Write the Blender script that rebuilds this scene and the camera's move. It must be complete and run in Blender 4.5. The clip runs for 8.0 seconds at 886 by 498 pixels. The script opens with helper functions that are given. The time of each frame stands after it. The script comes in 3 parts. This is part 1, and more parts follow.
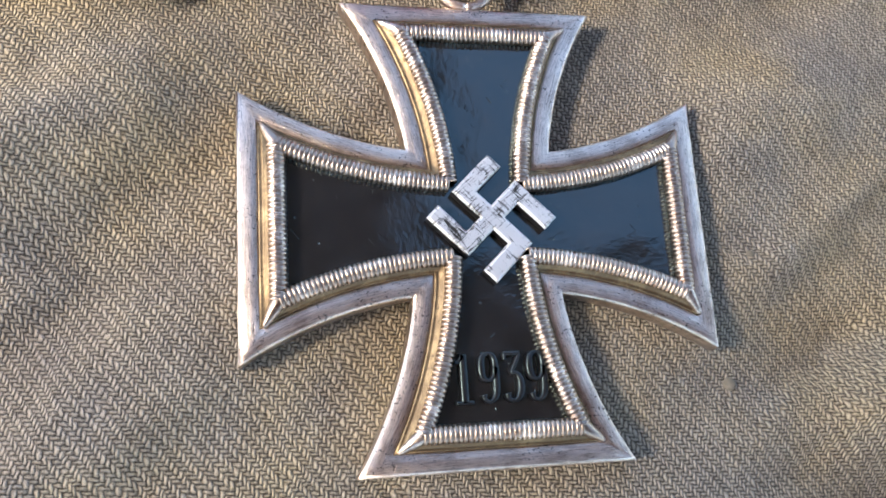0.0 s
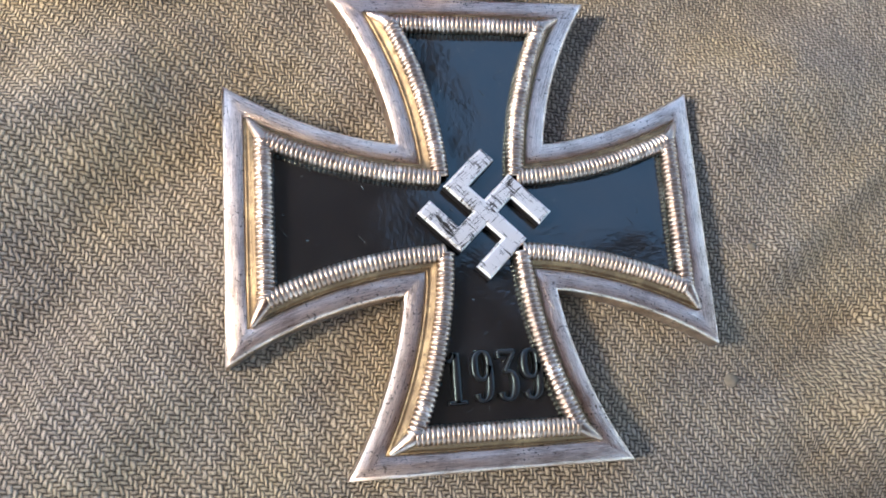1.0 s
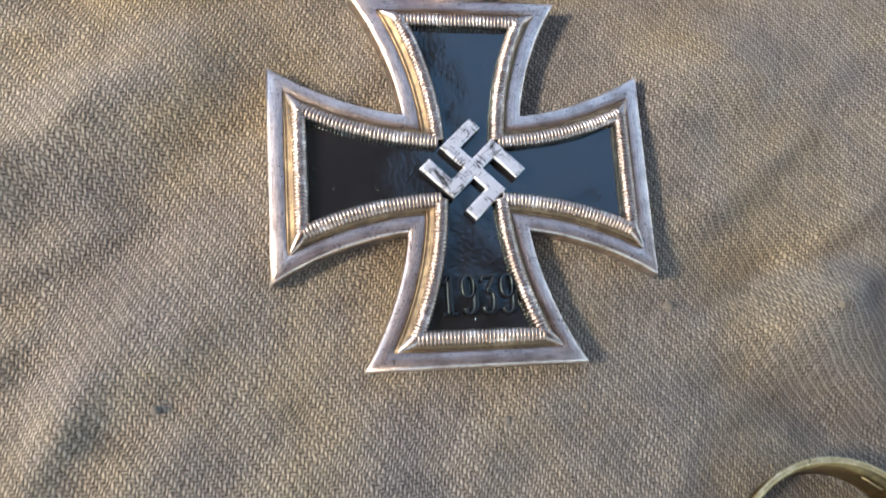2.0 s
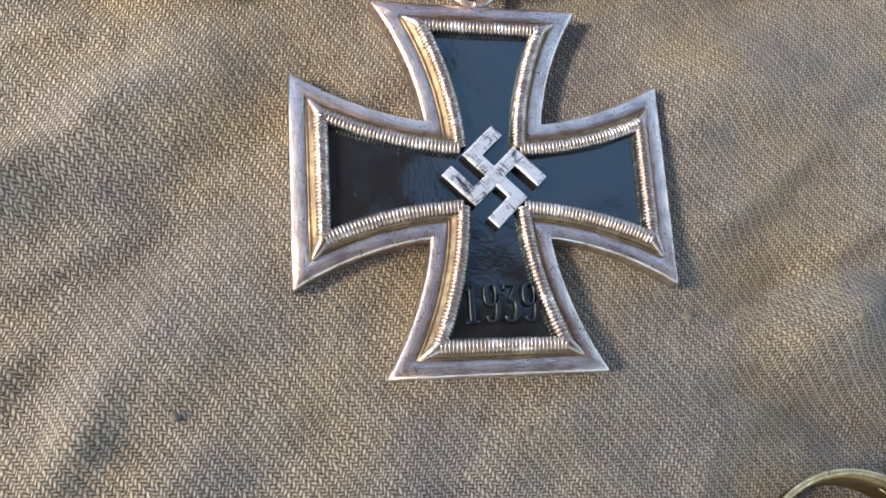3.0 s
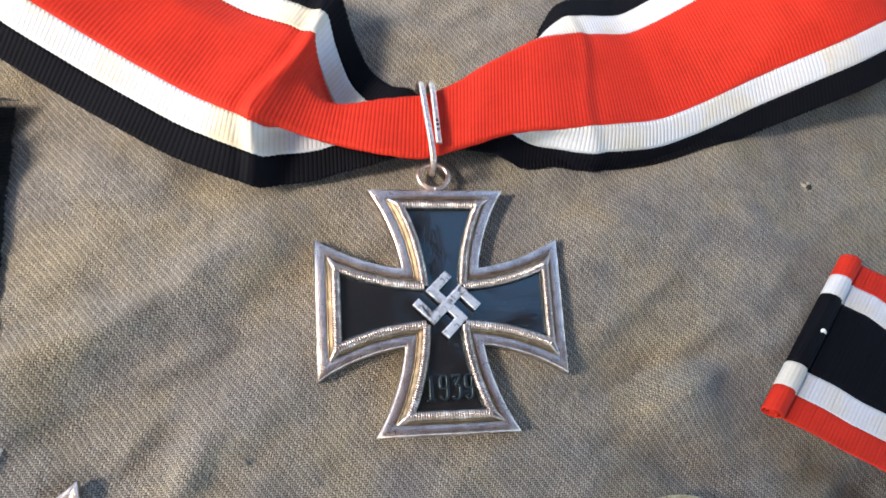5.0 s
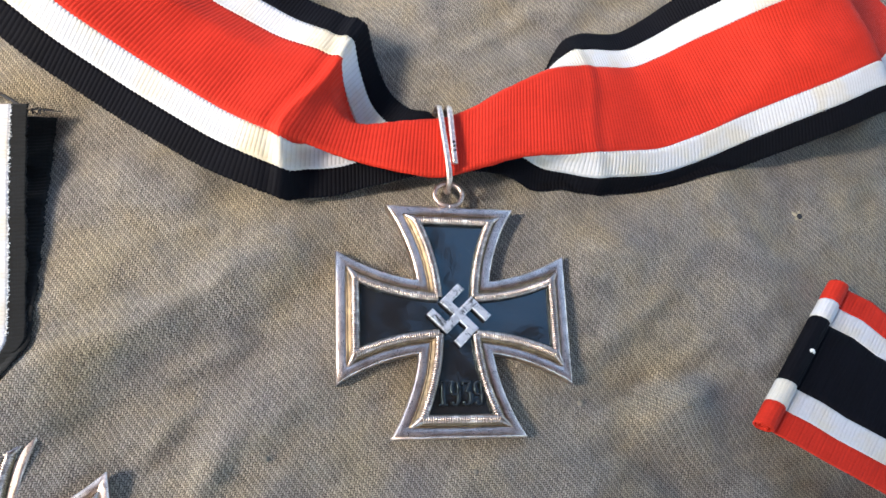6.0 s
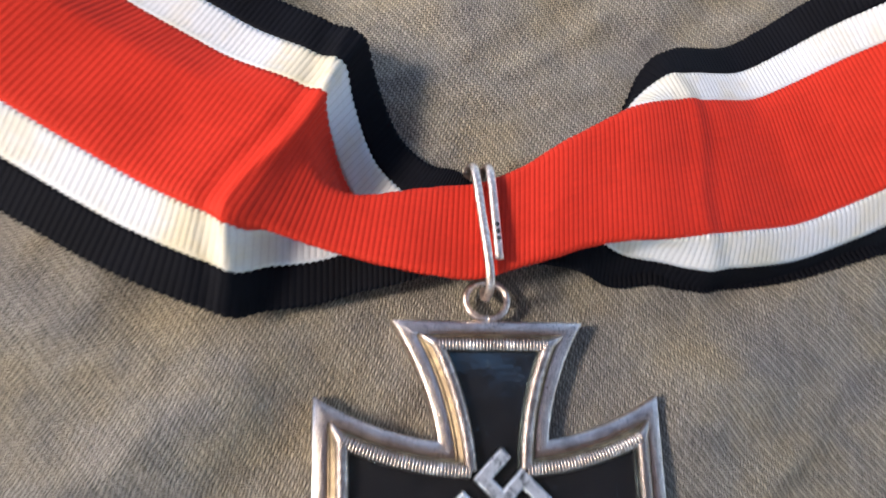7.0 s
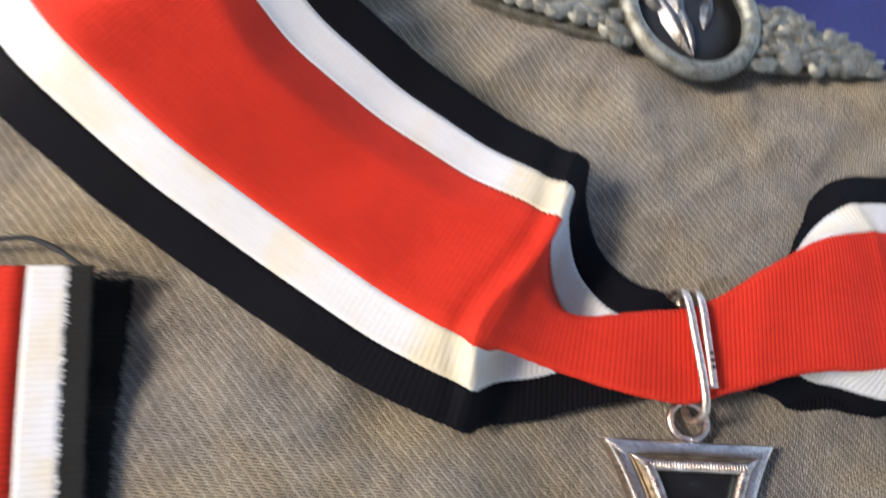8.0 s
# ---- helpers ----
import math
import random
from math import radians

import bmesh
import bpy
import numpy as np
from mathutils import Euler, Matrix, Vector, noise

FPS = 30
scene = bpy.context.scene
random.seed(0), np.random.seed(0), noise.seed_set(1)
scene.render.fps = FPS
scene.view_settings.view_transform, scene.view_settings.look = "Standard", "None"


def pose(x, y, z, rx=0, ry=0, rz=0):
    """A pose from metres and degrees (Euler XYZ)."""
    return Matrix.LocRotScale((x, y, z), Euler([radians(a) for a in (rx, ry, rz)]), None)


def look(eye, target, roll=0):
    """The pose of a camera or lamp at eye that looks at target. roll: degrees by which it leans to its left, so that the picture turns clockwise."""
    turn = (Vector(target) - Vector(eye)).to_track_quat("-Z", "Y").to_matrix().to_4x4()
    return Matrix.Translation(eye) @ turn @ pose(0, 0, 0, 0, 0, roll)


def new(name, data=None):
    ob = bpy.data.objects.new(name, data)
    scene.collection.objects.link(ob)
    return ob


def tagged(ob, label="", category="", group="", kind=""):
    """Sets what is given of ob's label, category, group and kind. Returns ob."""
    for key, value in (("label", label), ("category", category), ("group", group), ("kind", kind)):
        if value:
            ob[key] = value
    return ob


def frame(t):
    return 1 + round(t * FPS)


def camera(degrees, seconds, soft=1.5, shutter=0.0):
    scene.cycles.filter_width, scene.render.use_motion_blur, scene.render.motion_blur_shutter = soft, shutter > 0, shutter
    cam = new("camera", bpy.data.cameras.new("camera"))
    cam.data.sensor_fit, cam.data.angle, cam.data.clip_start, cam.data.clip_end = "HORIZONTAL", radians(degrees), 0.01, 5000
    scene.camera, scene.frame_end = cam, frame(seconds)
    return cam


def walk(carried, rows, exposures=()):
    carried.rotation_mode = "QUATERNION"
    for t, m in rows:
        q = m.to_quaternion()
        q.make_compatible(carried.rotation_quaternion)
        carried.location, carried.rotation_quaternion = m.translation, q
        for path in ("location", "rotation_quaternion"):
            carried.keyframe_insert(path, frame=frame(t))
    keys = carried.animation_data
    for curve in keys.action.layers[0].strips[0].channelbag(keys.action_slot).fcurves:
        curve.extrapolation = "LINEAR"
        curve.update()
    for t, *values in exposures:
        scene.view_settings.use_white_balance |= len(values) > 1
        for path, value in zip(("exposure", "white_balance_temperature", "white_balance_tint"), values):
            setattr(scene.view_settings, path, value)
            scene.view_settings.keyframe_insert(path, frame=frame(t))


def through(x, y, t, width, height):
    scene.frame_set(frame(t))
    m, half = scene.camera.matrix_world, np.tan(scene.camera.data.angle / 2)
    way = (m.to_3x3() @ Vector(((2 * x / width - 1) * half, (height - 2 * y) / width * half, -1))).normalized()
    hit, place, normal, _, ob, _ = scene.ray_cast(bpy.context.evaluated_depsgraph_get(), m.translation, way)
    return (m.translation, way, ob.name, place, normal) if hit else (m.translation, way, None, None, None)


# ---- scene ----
EXPOSURES = [(0.0, 2.1, 6950, 12), (2.0, 2.06, 7150, 12), (4.5, 2.03, 6750, 11), (6.5, 1.97, 6550, 10), (7.0, 1.72, 6600, 12), (7.5, 1.69, 6750, 13), (8.0, 1.69, 6700, 12)]
MM = 0.001
cam = camera(62.0, 8.0, soft=1.6, shutter=0.3)
# seconds; eye in millimetres; turn in degrees
PATH = [
    (0, -18.39, -20.71, 69.19, 14.82, -10.55, -3.46),
    (0.5, -17.39, -20.12, 67.73, 14.98, -9.59, -3.67),
    (1, -16.48, -20.26, 67.95, 14.47, -9.75, -3.87),
    (1.5, -12.77, -21.10, 69.38, 14.50, -8.21, -3.07),
    (1.7, -13.02, -22.73, 72.28, 14.62, -8.25, -3.16),
    (2, -19.87, -30.97, 84.82, 14.36, -9.95, -3.66),
    (2.2, -21.83, -33.86, 85.52, 14.80, -11.11, -4.02),
    (3.3, -23.99, -29.62, 83.15, 14.74, -10.97, -3.11),
    (3.5, -23.61, -30.47, 84.99, 15.23, -10.87, -3.22),
    (4, -21.63, -29.21, 89.69, 15.02, -10.52, -3.01),
    (4.2, -22.55, -30.71, 97.02, 14.75, -10.00, -1.99),
    (4.5, -20.30, -31.34, 111.15, 15.36, -9.55, -2.63),
    (4.7, -22.23, -30.91, 122.03, 15.92, -10.08, -2.94),
    (5, -25.72, -32.89, 136.14, 18.39, -9.85, -3.57),
    (5.2, -27.82, -35.48, 138.69, 19.46, -10.12, -3.02),
    (6.3, -32.25, -38.18, 142.77, 20.36, -11.18, -2.28),
    (6.5, -31.88, -32.58, 139.05, 20.33, -10.90, -2.23),
    (6.7, -29.53, -19.87, 125.19, 20.15, -10.80, -1.64),
    (6.9, -26.16, -4.29, 107.88, 18.37, -9.86, -1.40),
    (7, -26.30, 2.32, 99.30, 17.93, -10.87, -1.35),
    (7.3, -22.17, 14.76, 84.29, 17.27, -12.44, -2.31),
    (7.5, -22.05, 15.75, 81.64, 15.77, -11.86, -2.34),
    (7.8, -44.67, 15.45, 89.17, 16.12, -12.14, 0.60),
    (8, -62.14, 15.46, 100.80, 18.01, -13.61, 1.95),
]
walk(cam, [(t, pose(x * MM, y * MM, z * MM, rx, ry, rz)) for t, x, y, z, rx, ry, rz in PATH], EXPOSURES)


# ---- light: soft warm sun from one side, open sky, and an added overhead blocker ----
BLOCKER_CORNER = (98.0, 128.0)   # open corner of the added overhead blocker, x and y
SUN_ELEVATION, SUN_AZIMUTH = 38.0, 186.0   # degrees; azimuth from +x towards +y
world = bpy.data.worlds.new("sky")
scene.world = world
world.use_nodes = True
wn = world.node_tree.nodes
sky = wn.new("ShaderNodeTexSky")
sky.sky_type = "NISHITA"
sky.sun_disc = False
sky.sun_elevation = radians(SUN_ELEVATION)
sky.sun_rotation = radians(90 - SUN_AZIMUTH)
sky.dust_density = 1.0
sky.ozone_density = 2.0
world.node_tree.links.new(sky.outputs["Color"], wn["Background"].inputs["Color"])
wn["Background"].inputs["Strength"].default_value = 0.135
sun_data = bpy.data.lights.new("sun", "SUN")
sun_data.energy = 2.25
sun_data.angle = radians(13)
sun_data.color = (1.0, 0.91, 0.80)
sun = new("sun", sun_data)
sa, se = radians(SUN_AZIMUTH), radians(SUN_ELEVATION)
sun.matrix_world = look((math.cos(sa) * math.cos(se), math.sin(sa) * math.cos(se), math.sin(se)), (0, 0, 0))


# ---- materials ----
RIB = 0.8      # spacing of a ribbon's ribs, millimetres


def material(name):
    m = bpy.data.materials.new(name)
    m.use_nodes = True
    return m, m.node_tree.nodes, m.node_tree.links, m.node_tree.nodes["Principled BSDF"]


def math_node(nt, op, a, b=None, c=None):
    n = nt.nodes.new("ShaderNodeMath")
    n.operation = op
    for i, v in enumerate((a, b, c)):
        if v is None:
            continue
        if isinstance(v, (int, float)):
            n.inputs[i].default_value = v
        else:
            nt.links.new(v, n.inputs[i])
    return n.outputs[0]


def noise_node(nt, scale, detail=3.0, rough=0.55, vector=None):
    n = nt.nodes.new("ShaderNodeTexNoise")
    n.inputs["Scale"].default_value = scale
    n.inputs["Detail"].default_value = detail
    n.inputs["Roughness"].default_value = rough
    if vector is not None:
        nt.links.new(vector, n.inputs["Vector"])
    return n.outputs["Fac"]


def ramp(nt, fac, *stops):
    n = nt.nodes.new("ShaderNodeValToRGB")
    els = n.color_ramp.elements
    while len(els) < len(stops):
        els.new(0.5)
    for e, (p, c) in zip(els, stops):
        e.position = p
        e.color = (*c, 1) if len(c) == 3 else c
    nt.links.new(fac, n.inputs["Fac"])
    return n.outputs["Color"]


def mix(nt, fac, a, b, kind="MIX"):
    n = nt.nodes.new("ShaderNodeMix")
    n.data_type = "RGBA"
    n.blend_type = kind
    for sock, v in (("Factor", fac), ("A", a), ("B", b)):
        s = [i for i in n.inputs if i.name == sock and i.enabled][0]
        if isinstance(v, (int, float)):
            s.default_value = v
        elif isinstance(v, tuple):
            s.default_value = (*v, 1)
        else:
            nt.links.new(v, s)
    return [o for o in n.outputs if o.enabled][0]


def bump(nt, bsdf, height, distance, strength=1.0, after=None):
    n = nt.nodes.new("ShaderNodeBump")
    n.inputs["Distance"].default_value = distance
    n.inputs["Strength"].default_value = strength
    nt.links.new(height, n.inputs["Height"])
    if after is not None:
        nt.links.new(after, n.inputs["Normal"])
    nt.links.new(n.outputs["Normal"], bsdf.inputs["Normal"])
    return n.outputs["Normal"]


def local(nt):
    return nt.nodes.new("ShaderNodeTexCoord").outputs["Object"]


def stretch(nt, vector, scale, turn=(0, 0, 0)):
    for key, value in (("Rotation", [radians(a) for a in turn]), ("Scale", scale)):   # turned first, then stretched
        n = nt.nodes.new("ShaderNodeMapping")
        n.inputs[key].default_value = value
        nt.links.new(vector, n.inputs["Vector"])
        vector = n.outputs["Vector"]
    return vector


def cloth_material(name, dark, light, warm, pitch=0.00039):
    """Two-up two-down twill: warp and weft floats over two threads each, stepped along a diagonal."""
    m, ns, ls, b = material(name)
    nt = m.node_tree
    vec = stretch(nt, local(nt), (1, 1, 1), (0, 0, 3))
    sep = nt.nodes.new("ShaderNodeSeparateXYZ")
    ls.new(vec, sep.inputs[0])
    drift = noise_node(nt, 190, 3, 0.55, vec)
    shake = noise_node(nt, 2300, 2, 0.5, vec)
    shake2 = noise_node(nt, 2300, 2, 0.5, stretch(nt, vec, (1, 1, 1), (0, 0, 71)))
    u = math_node(nt, "ADD", math_node(nt, "DIVIDE", sep.outputs[0], pitch), math_node(nt, "ADD", math_node(nt, "MULTIPLY", drift, 5.0), math_node(nt, "MULTIPLY", shake, 0.8)))
    v = math_node(nt, "ADD", math_node(nt, "DIVIDE", sep.outputs[1], pitch), math_node(nt, "ADD", math_node(nt, "MULTIPLY", drift, -2.0), math_node(nt, "MULTIPLY", shake2, 0.8)))
    i, j = math_node(nt, "FLOOR", u), math_node(nt, "FLOOR", v)
    fu, fv = math_node(nt, "FRACT", u), math_node(nt, "FRACT", v)
    k = math_node(nt, "FLOORED_MODULO", math_node(nt, "ADD", i, j), 4.0)
    warp = math_node(nt, "LESS_THAN", k, 1.5)

    def float_height(across, along):
        c = math_node(nt, "SINE", math_node(nt, "MULTIPLY", across, math.pi))
        a = math_node(nt, "SINE", math_node(nt, "MULTIPLY", along, math.pi))
        return math_node(nt, "MULTIPLY", math_node(nt, "POWER", c, 0.7), math_node(nt, "ADD", math_node(nt, "MULTIPLY", a, 0.55), 0.45))

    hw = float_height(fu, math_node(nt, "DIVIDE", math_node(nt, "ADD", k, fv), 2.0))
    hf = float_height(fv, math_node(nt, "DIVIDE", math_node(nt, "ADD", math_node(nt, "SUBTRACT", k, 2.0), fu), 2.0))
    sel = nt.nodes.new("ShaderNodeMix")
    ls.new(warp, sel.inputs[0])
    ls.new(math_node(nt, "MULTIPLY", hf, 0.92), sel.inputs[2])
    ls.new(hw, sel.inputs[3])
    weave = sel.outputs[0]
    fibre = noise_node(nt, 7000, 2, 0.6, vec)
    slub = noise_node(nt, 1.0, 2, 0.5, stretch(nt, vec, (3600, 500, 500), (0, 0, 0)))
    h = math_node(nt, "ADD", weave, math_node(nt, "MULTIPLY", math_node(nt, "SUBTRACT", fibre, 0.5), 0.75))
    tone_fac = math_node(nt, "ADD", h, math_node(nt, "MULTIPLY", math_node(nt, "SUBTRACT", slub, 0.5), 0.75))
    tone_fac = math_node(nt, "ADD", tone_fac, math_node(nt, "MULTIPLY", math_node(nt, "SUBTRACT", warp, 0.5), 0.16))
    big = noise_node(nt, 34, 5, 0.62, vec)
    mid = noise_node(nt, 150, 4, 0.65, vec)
    # shade in the gaps of the weave is put into the colour, by height
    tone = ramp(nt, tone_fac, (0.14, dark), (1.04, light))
    stain = ramp(nt, big, (0.36, (0.82, 0.84, 0.92)), (0.48, (0.97, 0.97, 0.97)), (0.62, warm))
    base = mix(nt, 1.0, tone, stain, "MULTIPLY")
    base = mix(nt, 1.0, base, ramp(nt, mid, (0.32, (0.84, 0.83, 0.84)), (0.6, (1.06, 1.05, 1.03))), "MULTIPLY")
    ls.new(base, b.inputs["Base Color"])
    b.inputs["Roughness"].default_value = 0.92
    b.inputs["Specular IOR Level"].default_value = 0.15
    b.inputs["Sheen Weight"].default_value = 0.1
    bump(nt, b, h, 0.00025, 1.0)
    return m


def ribbon_material(name, colour, vary, sheen=0.15, gloss=0.3, stain=(0.9, 0.88, 0.84), yellowed=None):
    m, ns, ls, b = material(name)
    nt = m.node_tree
    uv = nt.nodes.new("ShaderNodeTexCoord").outputs["UV"]
    grain = noise_node(nt, 1.0, 2, 0.6, stretch(nt, uv, (9, 1.3, 1)))
    threads = noise_node(nt, 1.0, 1, 0.5, stretch(nt, uv, (0.25, 5.5, 1)))
    blot = noise_node(nt, 0.11, 3, 0.6, uv)
    fac = math_node(nt, "ADD", math_node(nt, "MULTIPLY", grain, 0.6), math_node(nt, "MULTIPLY", threads, 0.4))
    base = ramp(nt, fac, (0.25, tuple(c * (1 - vary) for c in colour)), (0.75, tuple(min(1, c * (1 + vary * 0.6)) for c in colour)))
    base = mix(nt, 1.0, base, ramp(nt, blot, (0.38, stain), (0.55, (1, 1, 1))), "MULTIPLY")
    sp = nt.nodes.new("ShaderNodeSeparateXYZ")
    ls.new(uv, sp.inputs[0])
    # shading between the ribs, put into the colour as darker grooves
    groove = math_node(nt, "ABSOLUTE", math_node(nt, "SINE", math_node(nt, "MULTIPLY", sp.outputs[0], math.pi / RIB)))
    base = mix(nt, 1.0, base, ramp(nt, groove, (0.0, (0.86, 0.84, 0.83)), (0.5, (1, 1, 1))), "MULTIPLY")
    if yellowed is not None:                           # handled and yellowed beside the crease
        off = math_node(nt, "ABSOLUTE", math_node(nt, "SUBTRACT", sp.outputs[0], yellowed))
        off = math_node(nt, "ADD", math_node(nt, "DIVIDE", off, 7.0), math_node(nt, "MULTIPLY", math_node(nt, "SUBTRACT", noise_node(nt, 0.5, 3, 0.6, uv), 0.5), 0.9))
        base = mix(nt, 1.0, base, ramp(nt, off, (0.35, (1.0, 0.90, 0.68)), (0.85, (1, 1, 1))), "MULTIPLY")
    ls.new(base, b.inputs["Base Color"])
    b.inputs["Roughness"].default_value = 0.7
    b.inputs["Sheen Weight"].default_value = sheen
    b.inputs["Specular IOR Level"].default_value = gloss
    bump(nt, b, fac, 0.00006, 0.6)
    return m


def metal_material(name, bright, tarnish, amount, rough=0.33, scale=700):
    m, ns, ls, b = material(name)
    nt = m.node_tree
    vec = local(nt)
    n1 = noise_node(nt, scale * 0.5, 6, 0.72, vec)
    n2 = noise_node(nt, scale * 3.0, 5, 0.75, stretch(nt, vec, (1, 0.55, 1), (0, 0, 35)))
    mask = math_node(nt, "MULTIPLY", math_node(nt, "ADD", n1, math_node(nt, "MULTIPLY", n2, 0.5)), 1.0)
    fac = ramp(nt, mask, (amount, (1, 1, 1)), (amount + 0.16, (0, 0, 0)))
    worn = mix(nt, fac, bright, tarnish)
    specks = noise_node(nt, scale * 2.6, 3, 0.6, vec)
    worn = mix(nt, ramp(nt, specks, (0.63, (0, 0, 0)), (0.70, (0.8, 0.8, 0.8))), worn, tuple(c * 0.35 for c in tarnish))
    ls.new(worn, b.inputs["Base Color"])
    b.inputs["Metallic"].default_value = 1.0
    ls.new(math_node(nt, "ADD", math_node(nt, "MULTIPLY", n2, 0.28), rough - 0.1), b.inputs["Roughness"])
    bump(nt, b, math_node(nt, "ADD", n2, math_node(nt, "MULTIPLY", n1, 0.8)), 0.00007, 0.6)
    return m


def rim_material(name, bright, tarnish, rough=0.33):
    """Silver rubbed along the edge: fine scratches run with the rim (its UV is millimetres along and across)."""
    m, ns, ls, b = material(name)
    nt = m.node_tree
    vec = local(nt)
    uv = nt.nodes.new("ShaderNodeTexCoord").outputs["UV"]
    streak = noise_node(nt, 1.0, 4, 0.65, stretch(nt, uv, (0.45, 6.5, 1)))
    fine = noise_node(nt, 1.0, 2, 0.6, stretch(nt, uv, (1.6, 24, 1)))
    blot = noise_node(nt, 260, 5, 0.65, vec)
    lines = math_node(nt, "ADD", math_node(nt, "MULTIPLY", streak, 0.6), math_node(nt, "MULTIPLY", fine, 0.4))
    mask = math_node(nt, "ADD", math_node(nt, "MULTIPLY", lines, 0.62), math_node(nt, "MULTIPLY", blot, 0.38))
    base = mix(nt, ramp(nt, mask, (0.42, (1, 1, 1)), (0.54, (0, 0, 0))), bright, tarnish)
    pits = noise_node(nt, 2600, 3, 0.6, vec)
    worn = math_node(nt, "ADD", math_node(nt, "MULTIPLY", pits, 0.7), math_node(nt, "MULTIPLY", noise_node(nt, 330, 2, 0.5, vec), 0.3))
    base = mix(nt, ramp(nt, worn, (0.585, (0, 0, 0)), (0.63, (0.85, 0.85, 0.85))), base, tuple(c * 0.3 for c in tarnish))
    ls.new(base, b.inputs["Base Color"])
    b.inputs["Metallic"].default_value = 1.0
    ls.new(math_node(nt, "ADD", math_node(nt, "MULTIPLY", lines, 0.25), rough - 0.12), b.inputs["Roughness"])
    bump(nt, b, math_node(nt, "SUBTRACT", lines, math_node(nt, "MULTIPLY", worn, 0.6)), 0.00008, 0.8)
    return m


def enamel_material(name, rough=0.12, gloss=1.0, wave=4.0):
    m, ns, ls, b = material(name)
    nt = m.node_tree
    vec = local(nt)
    n1 = noise_node(nt, 260, 4, 0.6, vec)
    n2 = noise_node(nt, 2600, 3, 0.6, vec)
    ls.new(ramp(nt, n1, (0.3, (0.006, 0.006, 0.008)), (0.7, (0.016, 0.014, 0.015))), b.inputs["Base Color"])
    ls.new(math_node(nt, "ADD", math_node(nt, "MULTIPLY", n1, 0.22), rough - 0.08), b.inputs["Roughness"])
    b.inputs["IOR"].default_value = 1.62
    b.inputs["Specular IOR Level"].default_value = gloss
    # bluish tint adds the look of reflected sky to the black lacquer
    b.inputs["Specular Tint"].default_value = (0.68, 0.97, 1.0, 1)
    v = nt.nodes.new("ShaderNodeTexVoronoi")
    v.inputs["Scale"].default_value = 900
    ls.new(vec, v.inputs["Vector"])
    pits = ramp(nt, v.outputs["Distance"], (0.02, (0, 0, 0)), (0.1, (1, 1, 1)))
    gate = math_node(nt, "GREATER_THAN", noise_node(nt, 420, 2, 0.5, vec), 0.53)
    pit = math_node(nt, "MULTIPLY", math_node(nt, "SUBTRACT", 1.0, pits), gate)
    lines = []
    for ang, k in ((52, 0.72), (-28, 0.74), (78, 0.74)):
        lines.append(ramp(nt, noise_node(nt, 1.0, 2, 0.5, stretch(nt, vec, (240, 2600, 1), (0, 0, ang))), (k, (0, 0, 0)), (k + 0.03, (1, 1, 1))))
    scratch = math_node(nt, "MAXIMUM", math_node(nt, "MAXIMUM", lines[0], lines[1]), lines[2])
    pit = math_node(nt, "MAXIMUM", pit, scratch)
    peel = noise_node(nt, 1500, 2, 0.5, vec)
    h = math_node(nt, "SUBTRACT", math_node(nt, "ADD", math_node(nt, "MULTIPLY", n2, 0.10), math_node(nt, "ADD", math_node(nt, "MULTIPLY", peel, 0.16), math_node(nt, "MULTIPLY", n1, 0.5))), math_node(nt, "MULTIPLY", pit, 1.1))
    h = math_node(nt, "ADD", h, math_node(nt, "MULTIPLY", noise_node(nt, 110, 1, 0.4, vec), wave))
    bump(nt, b, h, 0.0002, 0.5)
    return m


def emblem_material(name):
    m, ns, ls, b = material(name)
    nt = m.node_tree
    vec = local(nt)
    n1 = noise_node(nt, 1.0, 6, 0.75, stretch(nt, vec, (330, 3400, 800), (0, 0, 47)))
    n3 = noise_node(nt, 1.0, 6, 0.75, stretch(nt, vec, (330, 3600, 800), (0, 0, -40)))
    n2 = noise_node(nt, 420, 4, 0.7, vec)
    mask = math_node(nt, "ADD", math_node(nt, "MULTIPLY", math_node(nt, "MINIMUM", n1, n3), 0.62), math_node(nt, "MULTIPLY", n2, 0.38))
    fac = ramp(nt, mask, (0.425, (1, 1, 1)), (0.475, (0, 0, 0)))
    ls.new(mix(nt, fac, (0.80, 0.79, 0.78), (0.05, 0.045, 0.04)), b.inputs["Base Color"])
    b.inputs["Metallic"].default_value = 0.7
    b.inputs["Roughness"].default_value = 0.38
    bump(nt, b, mask, 0.0002, 0.6)
    return m


def plain_material(name, colour, rough, metal=0.0, scale=40):
    m, ns, ls, b = material(name)
    nt = m.node_tree
    n = noise_node(nt, scale, 4, 0.6, local(nt))
    ls.new(ramp(nt, n, (0.3, tuple(c * 0.8 for c in colour)), (0.7, tuple(min(1, c * 1.12) for c in colour))), b.inputs["Base Color"])
    b.inputs["Roughness"].default_value = rough
    b.inputs["Metallic"].default_value = metal
    return m


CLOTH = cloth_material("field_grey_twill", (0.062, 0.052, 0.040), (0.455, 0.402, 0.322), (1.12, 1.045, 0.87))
BLUE_CLOTH = plain_material("navy_cloth", (0.014, 0.020, 0.11), 0.9, 0, 900)
# ribbon black made lighter in colour for the sun falling on the frayed ribbon
SUNLIT_BLACK = ribbon_material("sunlit_black_ribbon", (0.015, 0.015, 0.014), 0.4, 0.05, 0.08)
RED = ribbon_material("red_ribbon", (0.53, 0.027, 0.012), 0.22, 0.0, 0.12)
WHITE = ribbon_material("white_ribbon", (0.56, 0.55, 0.545), 0.12, 0.05, 0.2, (1.0, 0.93, 0.78))
